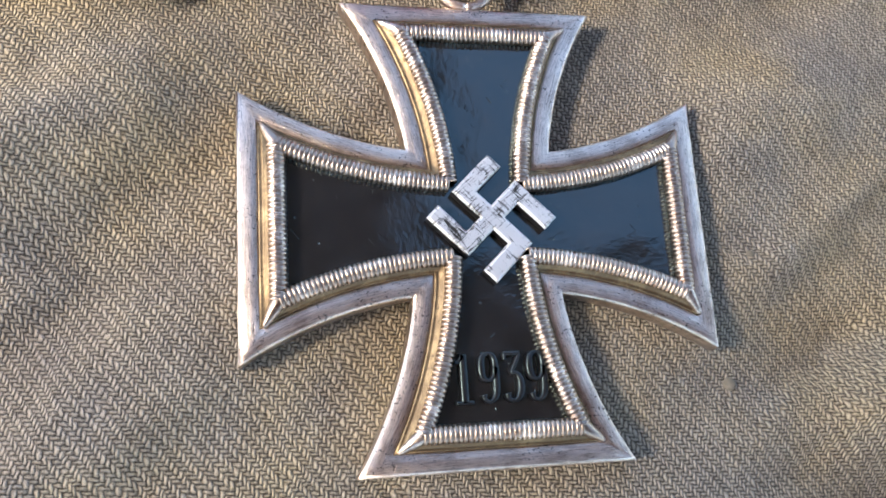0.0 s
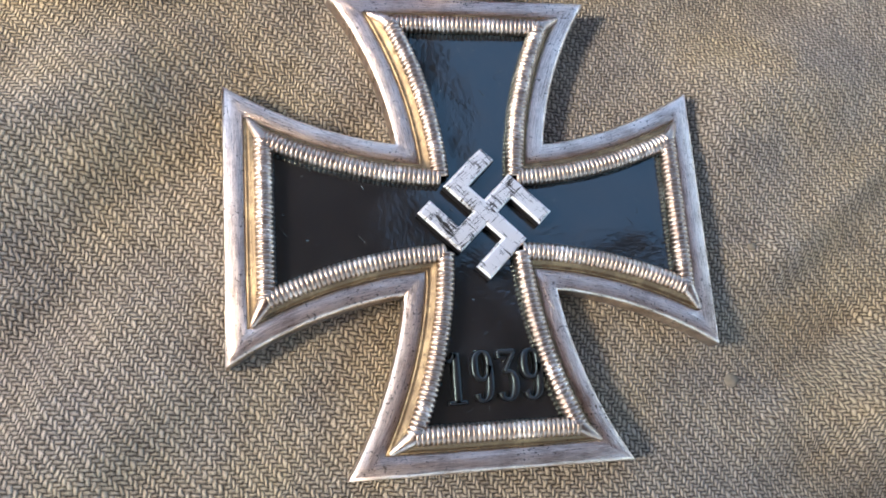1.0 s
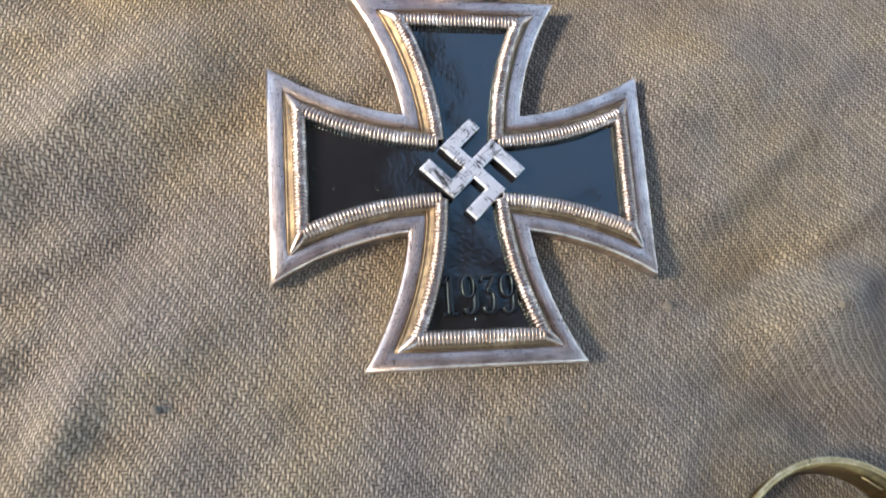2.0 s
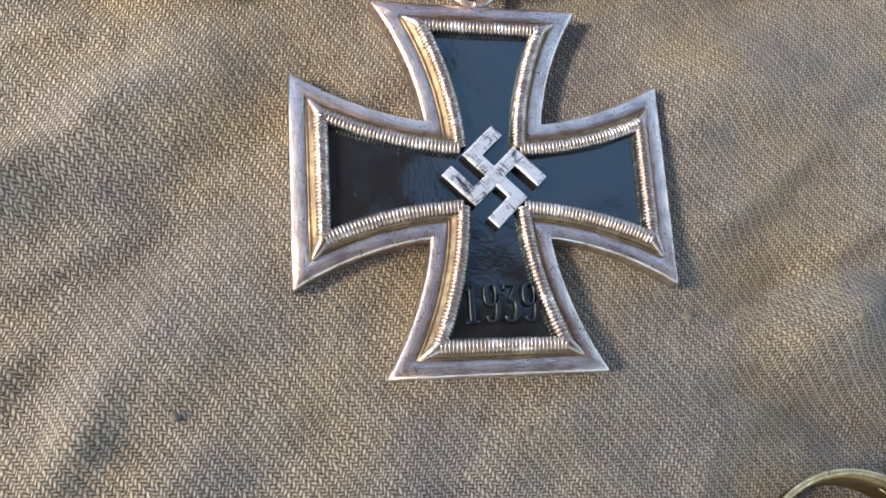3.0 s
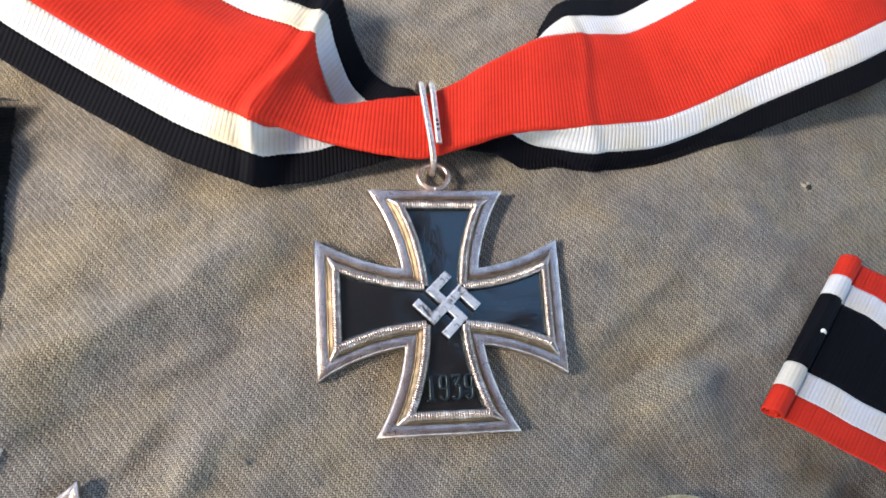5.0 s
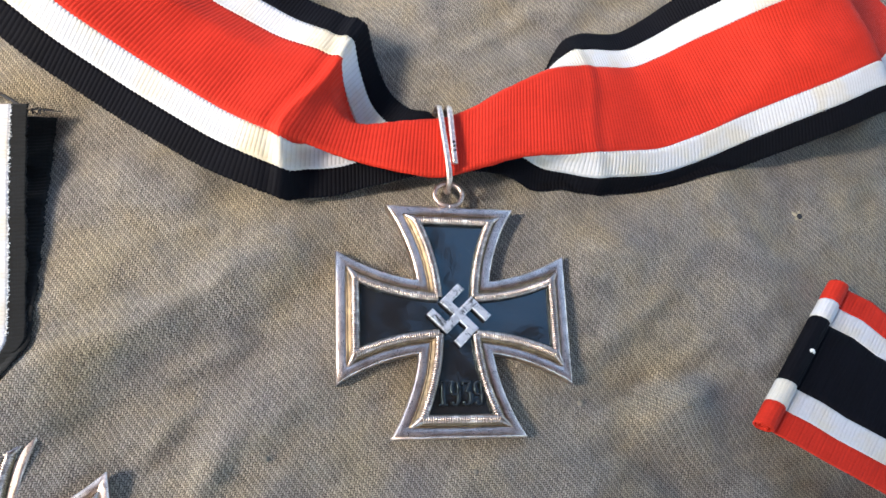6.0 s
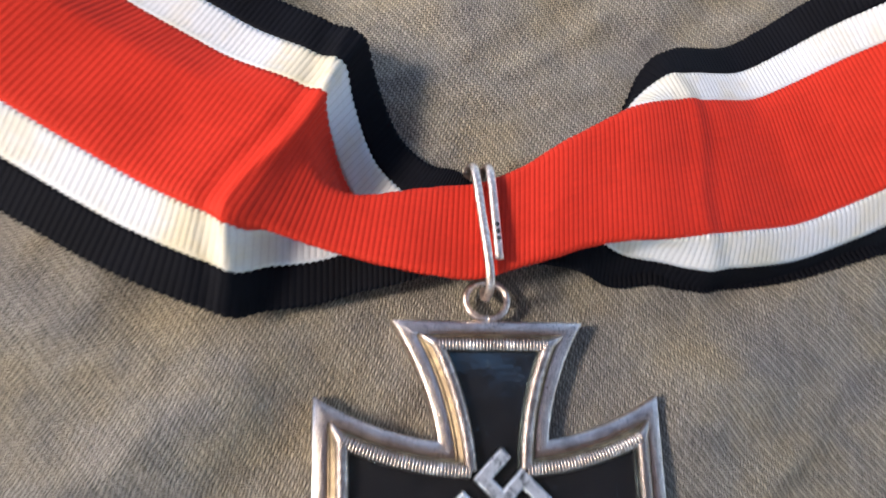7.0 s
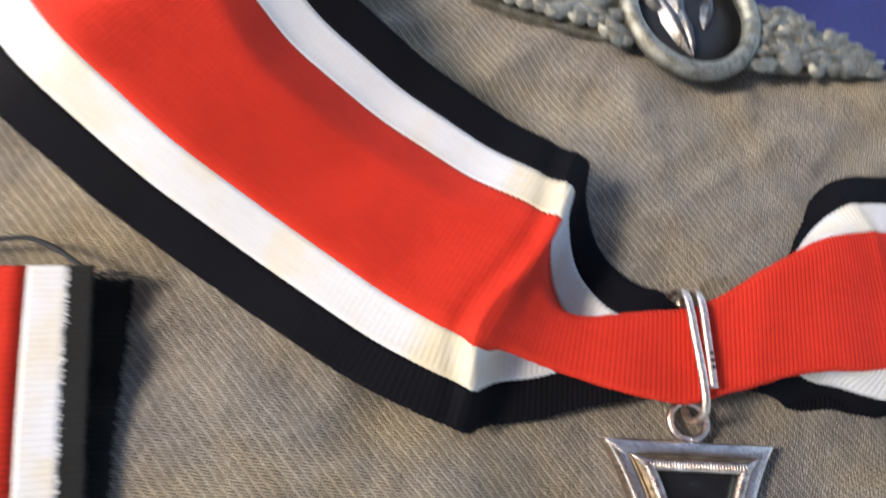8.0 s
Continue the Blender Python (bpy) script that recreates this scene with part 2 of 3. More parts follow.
BLACK = ribbon_material("black_ribbon", (0.005, 0.005, 0.007), 0.3, 0.0, 0.05)
SILVER = metal_material("worn_silver", (0.90, 0.77, 0.67), (0.58, 0.45, 0.38), 0.72, 0.34, 2400)
RIM_SILVER = rim_material("rubbed_silver", (0.84, 0.72, 0.63), (0.46, 0.36, 0.30), 0.30)
BEAD_SILVER = metal_material("ribbed_silver", (0.80, 0.69, 0.61), (0.38, 0.30, 0.25), 0.76, 0.28)
# silver of the step, with the gold of reflected sun put into its colour
STEP = metal_material("warm_lit_silver", (0.32, 0.24, 0.14), (0.18, 0.13, 0.08), 0.70, 0.50)
ENAMEL = enamel_material("black_lacquer")
DULL_LACQUER = enamel_material("rubbed_black_lacquer", 0.30, 0.42, 0.0)
EMBLEM = emblem_material("scratched_silver")
BRASS = metal_material("brass", (0.30, 0.205, 0.085), (0.12, 0.08, 0.035), 0.66, 0.36, 300)
# much brighter brass than the band's, for the lip and the slot
BRASS_EDGE = metal_material("bright_brass", (0.95, 0.80, 0.52), (0.60, 0.46, 0.24), 0.72, 0.40, 300)
GREY_METAL = metal_material("dull_grey_metal", (0.33, 0.325, 0.28), (0.17, 0.16, 0.125), 0.64, 0.62)
FIGURE_METAL = metal_material("dark_toned_silver", (0.20, 0.20, 0.20), (0.07, 0.055, 0.04), 0.60, 0.40, 900)
BADGE_BLACK = plain_material("worn_black_paint", (0.008, 0.008, 0.009), 0.55, 0, 300)
WOOD = plain_material("table_wood", (0.16, 0.10, 0.06), 0.5, 0, 12)


def blocker_material(name, colour, through):
    m, ns, ls, b = material(name)
    b.inputs["Base Color"].default_value = (*colour, 1)
    b.inputs["Roughness"].default_value = 0.9
    tr = ns.new("ShaderNodeBsdfTranslucent")
    tr.inputs["Color"].default_value = (*through, 1)
    mx = ns.new("ShaderNodeMixShader")
    mx.inputs["Fac"].default_value = 0.55
    ls.new(b.outputs[0], mx.inputs[1])
    ls.new(tr.outputs[0], mx.inputs[2])
    ls.new(mx.outputs[0], ns["Material Output"].inputs["Surface"])
    return m


# brown, partly see-through sheet added overhead to dim and warm the light
BLOCKER_SHEET = blocker_material("blocker_sheet", (0.22, 0.175, 0.165), (0.22, 0.17, 0.155))
STONE = plain_material("paving", (0.25, 0.24, 0.22), 0.9, 0, 5)
THREAD = plain_material("thread", (0.75, 0.73, 0.68), 0.8, 0, 900)
DARK_THREAD = plain_material("dark_thread", (0.02, 0.02, 0.022), 0.8, 0, 900)


# ---- mesh helpers (shapes in millimetres) ----
def thing(name, label, category, group="", kind=""):
    ob = new(name)
    ob.empty_display_size = 0.005
    return tagged(ob, label, category, group, kind)


def mesh_of(name, verts, faces, material, smooth=True, uvs=None):
    me = bpy.data.meshes.new(name)
    me.from_pydata([(x * MM, y * MM, z * MM) for x, y, z in verts], [], faces)
    me.materials.append(material)
    if uvs is not None:
        layer = me.uv_layers.new(name="UVMap")
        idx = np.empty(len(me.loops), dtype=np.int32)
        me.loops.foreach_get("vertex_index", idx)
        layer.data.foreach_set("uv", np.asarray(uvs, dtype=np.float32)[idx].ravel())
    me.polygons.foreach_set("use_smooth", [smooth] * len(me.polygons))
    me.update()
    return me


def part(name, me, parent=None, label=""):
    ob = new(name, me)
    if parent is not None:
        ob.parent = parent
    return tagged(ob, label)


def loft(rings, closed=True, cap_start=False, cap_end=False):
    """Rings of equal length joined one after another."""
    n = len(rings[0])
    verts = [p for r in rings for p in r]
    faces = []
    for i in range(len(rings) - 1):
        for j in range(n if closed else n - 1):
            k = (j + 1) % n
            faces.append((i * n + j, i * n + k, (i + 1) * n + k, (i + 1) * n + j))
    if cap_start:
        faces.append(tuple(range(n))[::-1])
    if cap_end:
        faces.append(tuple((len(rings) - 1) * n + j for j in range(n)))
    return verts, faces


def spline(points, steps):
    """A smooth curve through the points (Catmull-Rom), steps per span."""
    p = [np.array(q, float) for q in points]
    p = [2 * p[0] - p[1]] + p + [2 * p[-1] - p[-2]]
    out = []
    for i in range(1, len(p) - 2):
        for k in range(steps):
            t = k / steps
            out.append(0.5 * (2 * p[i] + (p[i + 1] - p[i - 1]) * t + (2 * p[i - 1] - 5 * p[i] + 4 * p[i + 1] - p[i + 2]) * t * t
                              + (3 * p[i] - p[i - 1] - 3 * p[i + 1] + p[i + 2]) * t ** 3))
    out.append(p[-2])
    return out


def tube(path, ra, rb=None, sides=14, up=(0, 0, 1), scale=None):
    """A wire of oval section along a path, with closed ends."""
    rb = rb or ra
    rings = []
    n = len(path)
    for i, c in enumerate(path):
        t = Vector(path[min(i + 1, n - 1)]) - Vector(path[max(i - 1, 0)])
        t.normalize()
        side = t.cross(Vector(up))
        if side.length < 1e-3:
            side = Vector((1, 0, 0))
        side.normalize()
        nor = side.cross(t)
        s = scale(i / (n - 1)) if scale else 1.0
        rings.append([tuple(Vector(c) + s * (ra * math.cos(a) * side + rb * math.sin(a) * nor)) for a in (2 * math.pi * k / sides for k in range(sides))])
    return loft(rings, True, True, True)


# ---- the cloth ----
RIDGES = [
    # x, y, direction, length, width, height
    (-39.5, -6, 33, 20, 6, -1.7), (-49, 4.5, 33, 27, 6, 2.2), (-77, -14, 65, 30, 13, 2.5), (-37, -21, 33, 13, 4.5, 1.0), (-60, 14, 35, 28, 9, 1.2), (-46, -29, 62, 12, 2.6, 1.3), (-37, -27, -20, 3, 1.1, 0.6),
    (-31, -27, 35, 3, 1.2, 0.6), (30, -22, 28, 9, 1.6, 0.8), (52, -8, 35, 12, 2.2, 0.9), (60, -16, 20, 10, 2.0, -0.9), (38, -22, 20, 7, 1.5, 0.7), (22, -30, -15, 6, 1.4, 0.6), (46, 4, 30, 8, 1.6, 0.7), (-48, -8, 25, 12, 2.2, 0.8), (-56, -24, 50, 9, 2.0, 0.8), (-66, -16, 35, 24, 6, -1.5), (36, -4, 20, 5, 2, 0.9), (41, -13, 15, 13, 4, -1.7),
    (47, -19, 25, 9, 5, 3.2), (42, -30, -30, 13, 6, -1.8), (27, 10, 40, 6, 3, 1.0), (34, 14, 20, 20, 6, 1.2),
    (70, 18, 100, 26, 10, 1.2), (-12, 46, 20, 34, 16, -1.1), (2, -31, 15, 10, 3, 0.9), (88, -39, -30, 26, 10, -3.1),
]


def cloth_height(x, y):
    z = -3.4
    for cx, cy, ang, length, width, h in RIDGES:
        c, s = math.cos(radians(ang)), math.sin(radians(ang))
        u, v = ((x - cx) * c + (y - cy) * s) / length, (-(x - cx) * s + (y - cy) * c) / width
        if abs(u) < 3 and abs(v) < 3:
            z += 1.6 * h * math.exp(-u * u - v * v)
    ca, sa2 = 0.86, 0.5
    p, q = x * ca + y * sa2, -x * sa2 + y * ca
    z += 1.9 * noise.noise((p * 0.022, q * 0.062, 5.0)) + 1.1 * (1 - 2 * abs(noise.noise((p * 0.03, q * 0.10, 11.0)))) + 0.5 * (1 - 2 * abs(noise.noise((x * 0.09 + y * 0.03, y * 0.16, 2.0))))
    z += 0.7 * noise.noise((x * 0.035, y * 0.035, 3.0)) + 0.45 * noise.noise((x * 0.1, y * 0.13, 7.0)) + 0.12 * noise.noise((x * 0.35, y * 0.35, 1.0))
    near = max(abs(x), abs(y)) / 27.0
    if near < 1.25:          # the cross presses the cloth flat
        k = min(1.0, max(0.0, (1.25 - near) / 0.35))
        z = z * (1 - 0.75 * k) + min(z, -2.9) * 0.75 * k
    return min(z, 6)


def build_cloth():
    xs = np.arange(-190, 171, 1.0)
    ys = np.arange(-130, 191, 1.0)
    verts = [(x, y, cloth_height(x, y)) for y in ys for x in xs]
    n = len(xs)
    faces = [(j * n + i, j * n + i + 1, (j + 1) * n + i + 1, (j + 1) * n + i) for j in range(len(ys) - 1) for i in range(n - 1)]
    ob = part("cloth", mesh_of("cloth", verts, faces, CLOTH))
    so = ob.modifiers.new("thickness", "SOLIDIFY")
    so.thickness, so.offset = 0.0009, -1
    return tagged(ob, "wrinkled faded field-grey twill cloth with brown stains, spread on the table", "cloth")


cloth = build_cloth()


def box(name, lo, hi, material):
    (x0, y0, z0), (x1, y1, z1) = lo, hi
    v = [(x, y, z) for z in (z0, z1) for y in (y0, y1) for x in (x0, x1)]
    f = [(0, 2, 3, 1), (4, 5, 7, 6), (0, 1, 5, 4), (2, 6, 7, 3), (0, 4, 6, 2), (1, 3, 7, 5)]
    return part(name, mesh_of(name, v, f, material, False))


# ---- the place round it: a small table, and a brown sheet added above it ----
table = thing("table", "brown wooden table under the cloth", "table")
box("tabletop", (-330, -270, -40), (330, 290, -11), WOOD).parent = table
for sx in (-1, 1):
    for sy in (-1, 1):
        box("leg", (sx * 290 - 25, 10 + sy * 240 - 25, -740), (sx * 290 + 25, 10 + sy * 240 + 25, -40), WOOD).parent = table
tagged(box("ground", (-40000, -40000, -800), (40000, 40000, -740), STONE), "grey paving", "ground", kind="structure")
# an unseen sheet, added to shape the light, covers all but the far corner; its slanting edge half shades the table
AX, AY = BLOCKER_CORNER
v = [(x, y, z) for z in (600, 603) for x, y in ((-1940, -1000), (1000, -1000), (1000, AY), (AX, AY), (AX, 610))]
f = [(0, 4, 3, 2, 1), (5, 6, 7, 8, 9)] + [(k, (k + 1) % 5, 5 + (k + 1) % 5, 5 + k) for k in range(5)]
tagged(part("light_blocker", mesh_of("light_blocker", v, f, BLOCKER_SHEET, False)), "unseen brown sheet added overhead to shade the table", "awning", kind="structure")

# ---- the cross ----
HALF, TIP, NOTCH, SAG = 24.15, 13.75, 7.65, 0.95
_t, _n = np.array((TIP, HALF)), np.array((NOTCH, NOTCH))
_chord = np.linalg.norm(_t - _n)
ARC_R = _chord ** 2 / (8 * SAG) + SAG / 2
_dir = (_n - _t) / _chord
_out = np.array((-_dir[1], _dir[0]))
if _out[0] < 0:
    _out = -_out
ARC_C = (_t + _n) / 2 + _out * (ARC_R - SAG)


def side_arc(d, steps=18):
    """The right edge of the upper arm, from its tip to the notch, drawn in by d."""
    r = ARC_R + d
    y = HALF - d
    tip = np.array((ARC_C[0] - math.sqrt(r * r - (y - ARC_C[1]) ** 2), y))
    # notch on the diagonal x = y
    s = ARC_C[0] + ARC_C[1]
    q = (s - math.sqrt(max(0.0, s * s - 2 * (ARC_C @ ARC_C - r * r)))) / 2
    a0 = math.atan2(tip[1] - ARC_C[1], tip[0] - ARC_C[0])
    a1 = math.atan2(q - ARC_C[1], q - ARC_C[0])
    if a1 < 0 < a0:
        a1 += 2 * math.pi
    return [(ARC_C[0] + r * math.cos(a0 + (a1 - a0) * k / steps), ARC_C[1] + r * math.sin(a0 + (a1 - a0) * k / steps)) for k in range(steps + 1)]


def outline(d, steps=18):
    """The cross's outline drawn in by d, clockwise from the upper arm's left tip."""
    arc = side_arc(d, steps)
    pts = []
    for k in range(4):
        a = -k * math.pi / 2
        c, s = math.cos(a), math.sin(a)
        edge = [(-x, y) for x, y in arc[:1]] + [(arc[0][0] * f, arc[0][1]) for f in (-0.5, 0, 0.5)] + arc
        edge += [(y, x) for x, y in arc[-2:0:-1]]      # the next arm's edge, back out to its tip
        pts += [(x * c - y * s, x * s + y * c) for x, y in edge]
    return pts


def ring_at(d, z, dx=0.0):
    return [(x + dx, y, z) for x, y in outline(d)]


def bead_row(path, radius, pitch=0.47):
    """A half-round moulding with fine ribs across it."""
    p = np.array(path)
    seg = np.r_[0, np.cumsum(np.linalg.norm(np.diff(p, axis=0), axis=1))]
    count = max(4, round(seg[-1] / pitch))
    n = count * 8
    s = np.linspace(0, seg[-1], n + 1)
    c = np.stack([np.interp(s, seg, p[:, k]) for k in range(2)], 1)
    rings = []
    for i in range(n + 1):
        t = c[min(i + 1, n)] - c[max(i - 1, 0)]
        t /= np.linalg.norm(t)
        nor = np.array((-t[1], t[0]))
        w = abs(math.sin(math.pi * s[i] / seg[-1] * count))
        r = radius * (0.72 + 0.28 * w ** 0.42)
        rings.append([(*(c[i] + nor * r * math.cos(a)), r * math.sin(a)) for a in np.linspace(-0.3 * math.pi, 1.3 * math.pi, 13)])
    return loft(rings, False)


# strokes of the serifed numerals: x, y and half the stroke's width
NINE = [[(1.72, 3.35, 0.34), (1.55, 4.35, 0.26), (0.98, 4.68, 0.17), (0.42, 4.3, 0.3), (0.3, 3.4, 0.36), (0.42, 2.5, 0.3), (0.98, 2.12, 0.17), (1.5, 2.5, 0.24), (1.72, 3.35, 0.34)],
        [(1.72, 3.35, 0.34), (1.74, 1.9, 0.36), (1.6, 0.7, 0.32), (1.05, 0.16, 0.18), (0.55, 0.35, 0.2), (0.42, 0.8, 0.3)]]
NUMERALS = {
    "1": [[(0.95, 0.1, 0.4), (0.95, 2.4, 0.4), (0.95, 4.7, 0.38)], [(0.1, 0.14, 0.18), (0.95, 0.14, 0.18), (1.8, 0.14, 0.18)], [(0.95, 4.6, 0.3), (0.55, 4.05, 0.2), (0.12, 3.9, 0.14)]],
    "9": NINE,
    "3": [[(0.2, 4.0, 0.16), (0.28, 4.6, 0.2), (1.0, 4.62, 0.22), (1.78, 4.62, 0.22)], [(1.74, 4.5, 0.2), (1.25, 3.6, 0.2), (0.8, 2.75, 0.18)],
          [(0.8, 2.75, 0.16), (1.35, 2.7, 0.22), (1.72, 2.1, 0.34), (1.74, 1.2, 0.38), (1.45, 0.45, 0.3), (0.95, 0.16, 0.18), (0.45, 0.4, 0.22), (0.35, 0.85, 0.32)]],
}


def stroke_solid(stroke, height=0.72):
    path = spline(stroke, 7)
    rings = []
    for i, (x, y, w) in enumerate(path):
        q, p = path[min(i + 1, len(path) - 1)], path[max(i - 1, 0)]
        t = np.array((q[0] - p[0], q[1] - p[1]))
        t /= np.linalg.norm(t) + 1e-9
        rings.append([(x - t[1] * w * e, y + t[0] * w * e, h) for e, h in ((-1.25, 0), (-1.0, height * 0.75), (-0.65, height), (0.65, height), (1.0, height * 0.75), (1.25, 0))])
    return loft(rings, True, True, True)


def build_cross(label, size=1.0, group=""):
    cross = thing("iron_cross_medal", label, "medal", group)
    dx = 0.3
    profile = [(0.35, -2.7), (0.0, -2.3), (0.0, -0.35), (0.12, -0.08), (0.4, 0.05), (1.2, 0.03), (1.85, 0.0), (1.97, -0.16)]
    v, f = loft([ring_at(d, z) for d, z in profile])
    back = len(v)
    v += ring_at(0.35, -2.7)
    m = len(outline(0))
    f.append(tuple(back + j for j in range(m)))
    run = np.r_[0, np.cumsum(np.hypot(*np.diff(np.array(outline(0)), axis=0).T))]
    uv = [(q, d) for d, z in profile + [(0.35, -2.7)] for q in run]
    rim = part("rim", mesh_of("rim", v, [q[::-1] for q in f], RIM_SILVER, True, uv), cross, "worn silver rim with sharp tips")
    v, f = loft([ring_at(d, z, dx * w) for d, z, w in ((1.97, -0.16, 0), (2.04, 0.06, 0.1), (2.16, 0.1, 0.3), (2.22, 0.06, 0.4), (2.4, 0.28, 0.6), (2.62, 0.52, 0.8), (2.8, 0.6, 1), (3.0, 0.5, 1), (3.2, -0.1, 1))])
    part("inner_step", mesh_of("inner_step", v, [q[::-1] for q in f], STEP), cross, "silver step inside the rim, coloured with warm reflected sun")
    # black centre plate
    v, f = loft([ring_at(2.95, -0.16, dx), ring_at(3.3, -0.2, dx), ring_at(4.4, -0.22, dx)])
    f.append(tuple(2 * m + j for j in range(m)))
    part("centre_plate", mesh_of("centre_plate", v, [q[::-1] for q in f], ENAMEL, False), cross, "black lacquered iron centre")
    # ribbed frame: an end moulding and two side mouldings on each arm
    arc = side_arc(3.5, 24)
    end = [(arc[0][0] * f, arc[0][1]) for f in np.linspace(-1, 1, 12)]
    for k in range(4):
        turn = Matrix.Rotation(-k * math.pi / 2, 4, "Z")
        for path in (end, arc, [(-x, y) for x, y in arc]):
            v, f = bead_row([tuple((turn @ Vector((x, y, 0)))[:2]) for x, y in path], 0.94)
            v = [(x + dx, y, z * 0.95 + 0.36) for x, y, z in v]
            part("ribbed_moulding", mesh_of("ribbed_moulding", v, f, BEAD_SILVER), cross)
        # mitred corner nubs
        for sgn in (-1, 1):
            a, b = np.array((sgn * arc[0][0], arc[0][1])), np.array((sgn * side_arc(2.0)[0][0], side_arc(2.0)[0][1]))
            path = [tuple(turn @ Vector((*(a * (1 - q) + b * q), 0.42 - 0.5 * max(0.0, q) ** 1.5))) for q in np.linspace(-0.25, 0.95, 12)]
            v, f = tube(path, 0.82, 0.80, 14, scale=lambda q: 1.0 - 0.75 * q ** 1.6)
            v = [(x + dx, y, z) for x, y, z in v]
            part("corner_nub", mesh_of("corner_nub", v, f, BEAD_SILVER), cross)
    # raised emblem of four bent arms, set on its corner
    h, w = 4.75, 0.92
    arm = [(-w, w), (-w, h), (h, h), (h, h - 1.85), (w, h - 1.85), (w, w)]
    shape = []
    for k in range(4):
        for x, y in arm[:-1]:
            for _ in range(k):
                x, y = y, -x
            shape.append((x, y))
    c = math.cos(radians(45))
    shape = [((x - y) * c + dx + 0.35, (x + y) * c + 0.1) for x, y in shape]
    bm = bmesh.new()
    low = [bm.verts.new((x * MM, y * MM, -0.3 * MM)) for x, y in shape]
    bm.faces.new(low)
    top = bmesh.ops.extrude_face_region(bm, geom=list(bm.faces))
    bmesh.ops.translate(bm, vec=(0, 0, 1.35 * MM), verts=[e for e in top["geom"] if isinstance(e, bmesh.types.BMVert)])
    bmesh.ops.recalc_face_normals(bm, faces=bm.faces)
    rimmed = [e for e in bm.edges if all(q.co.z > 0.5 * MM for q in e.verts)]
    bmesh.ops.bevel(bm, geom=rimmed, offset=0.3 * MM, segments=3, profile=0.5, affect="EDGES")
    me = bpy.data.meshes.new("emblem")
    bm.to_mesh(me)
    bm.free()
    me.materials.append(EMBLEM)
    me.materials.append(DULL_LACQUER)
    for q in me.polygons:
        q.material_index = 0 if q.normal.z > 0.35 else 1
    part("emblem", me, cross, "scratched silver raised emblem")
    # the year: one raised numeral after another, built of tapering strokes
    for k, kind in enumerate("1939"):
        v, f = [], []
        for stroke in NUMERALS[kind]:
            sv, sf = stroke_solid(stroke)
            f += [tuple(q + len(v) for q in g) for g in sf]
            v += sv
        v = [(x - 4.2 + 2.42 * k, y - 18.05, z - 0.24) for x, y, z in v]
        part("numeral", mesh_of("numeral", v, f, DULL_LACQUER), cross, "raised black numeral of 1939" if k == 0 else "")
    # eyelet on the upper arm
    v, f = tube([(3.0 * math.cos(a) - 0.25, 27.2 + 2.75 * math.sin(a), -0.4) for a in np.linspace(-math.pi / 2, 1.5 * math.pi, 49)], 0.52, 0.6, 12)
    part("eyelet", mesh_of("eyelet", v, f, SILVER), cross, "silver wire eyelet")
    for ob in cross.children:                          # stamped a touch wider across the top
        for q in ob.data.vertices:
            q.co.x += 0.7 * q.co.x * q.co.y
    cross.scale = (size, size, size)
    return cross


cross = build_cross("black-centred silver-rimmed cross medal dated 1939 lying on cloth", group="crosses")
second = build_cross("bright silver-rimmed cross medal beside a frayed ribbon", 0.915, "crosses")
second.matrix_world = pose(-82.7 * MM, -45.3 * MM, -0.6 * MM, 0, 0, 12) @ Matrix.Scale(0.915, 4)

# ---- the neck ribbon ----
# middle of the ribbon from one end to the other, millimetres
CENTRE = [
    (-99, 128, -2), (-100, 106, 1), (-94, 88, 12), (-83.4, 73.0, 21), (-70.2, 64.0, 16), (-56.3, 57.0, 11), (-41.8, 49.2, 8.6),
    (-30.1, 43.6, 9.6), (-27.4, 42.0, 6.8), (-24, 38.8, 5.2), (-19.9, 36.5, 4.8), (-13.2, 36, 5), (-7, 36, 4.8), (-1.7, 36, 4.5),
    (5, 39, 5), (15.7, 43.8, 6), (24.4, 46.2, 6.3), (31.8, 47.8, 5.4), (47.9, 50.6, 3), (58, 54.8, 4), (67.5, 58.9, 7),
    (77, 61.9, 11.5), (88, 65.4, 16), (99.5, 70.6, 17.8), (104, 72.4, 13), (107, 75, 3), (128, 95, -2),
]
# directions across it, degrees: middle, lower band, upper band
ACROSS = [
    (10, 10, 10), (25, 25, 25), (40, 36, 40), (56, 40, 56), (56, 58, 55), (57, 60, 56), (61, 63, 60),
    (59, 84, 61), (68, 90, 54), (73, 92, 50), (81, 92, 52), (82, 90, 55), (85, 91, 64), (88, 92, 88),
    (86, 91, 92), (86, 90, 98), (87, 90, 98), (92, 92, 94), (98, 100, 98), (105, 106, 105), (111, 110, 111),
    (111, 110, 111), (113, 112, 114), (108, 107, 108), (108, 108, 108), (112, 112, 112), (126, 126, 126),
]
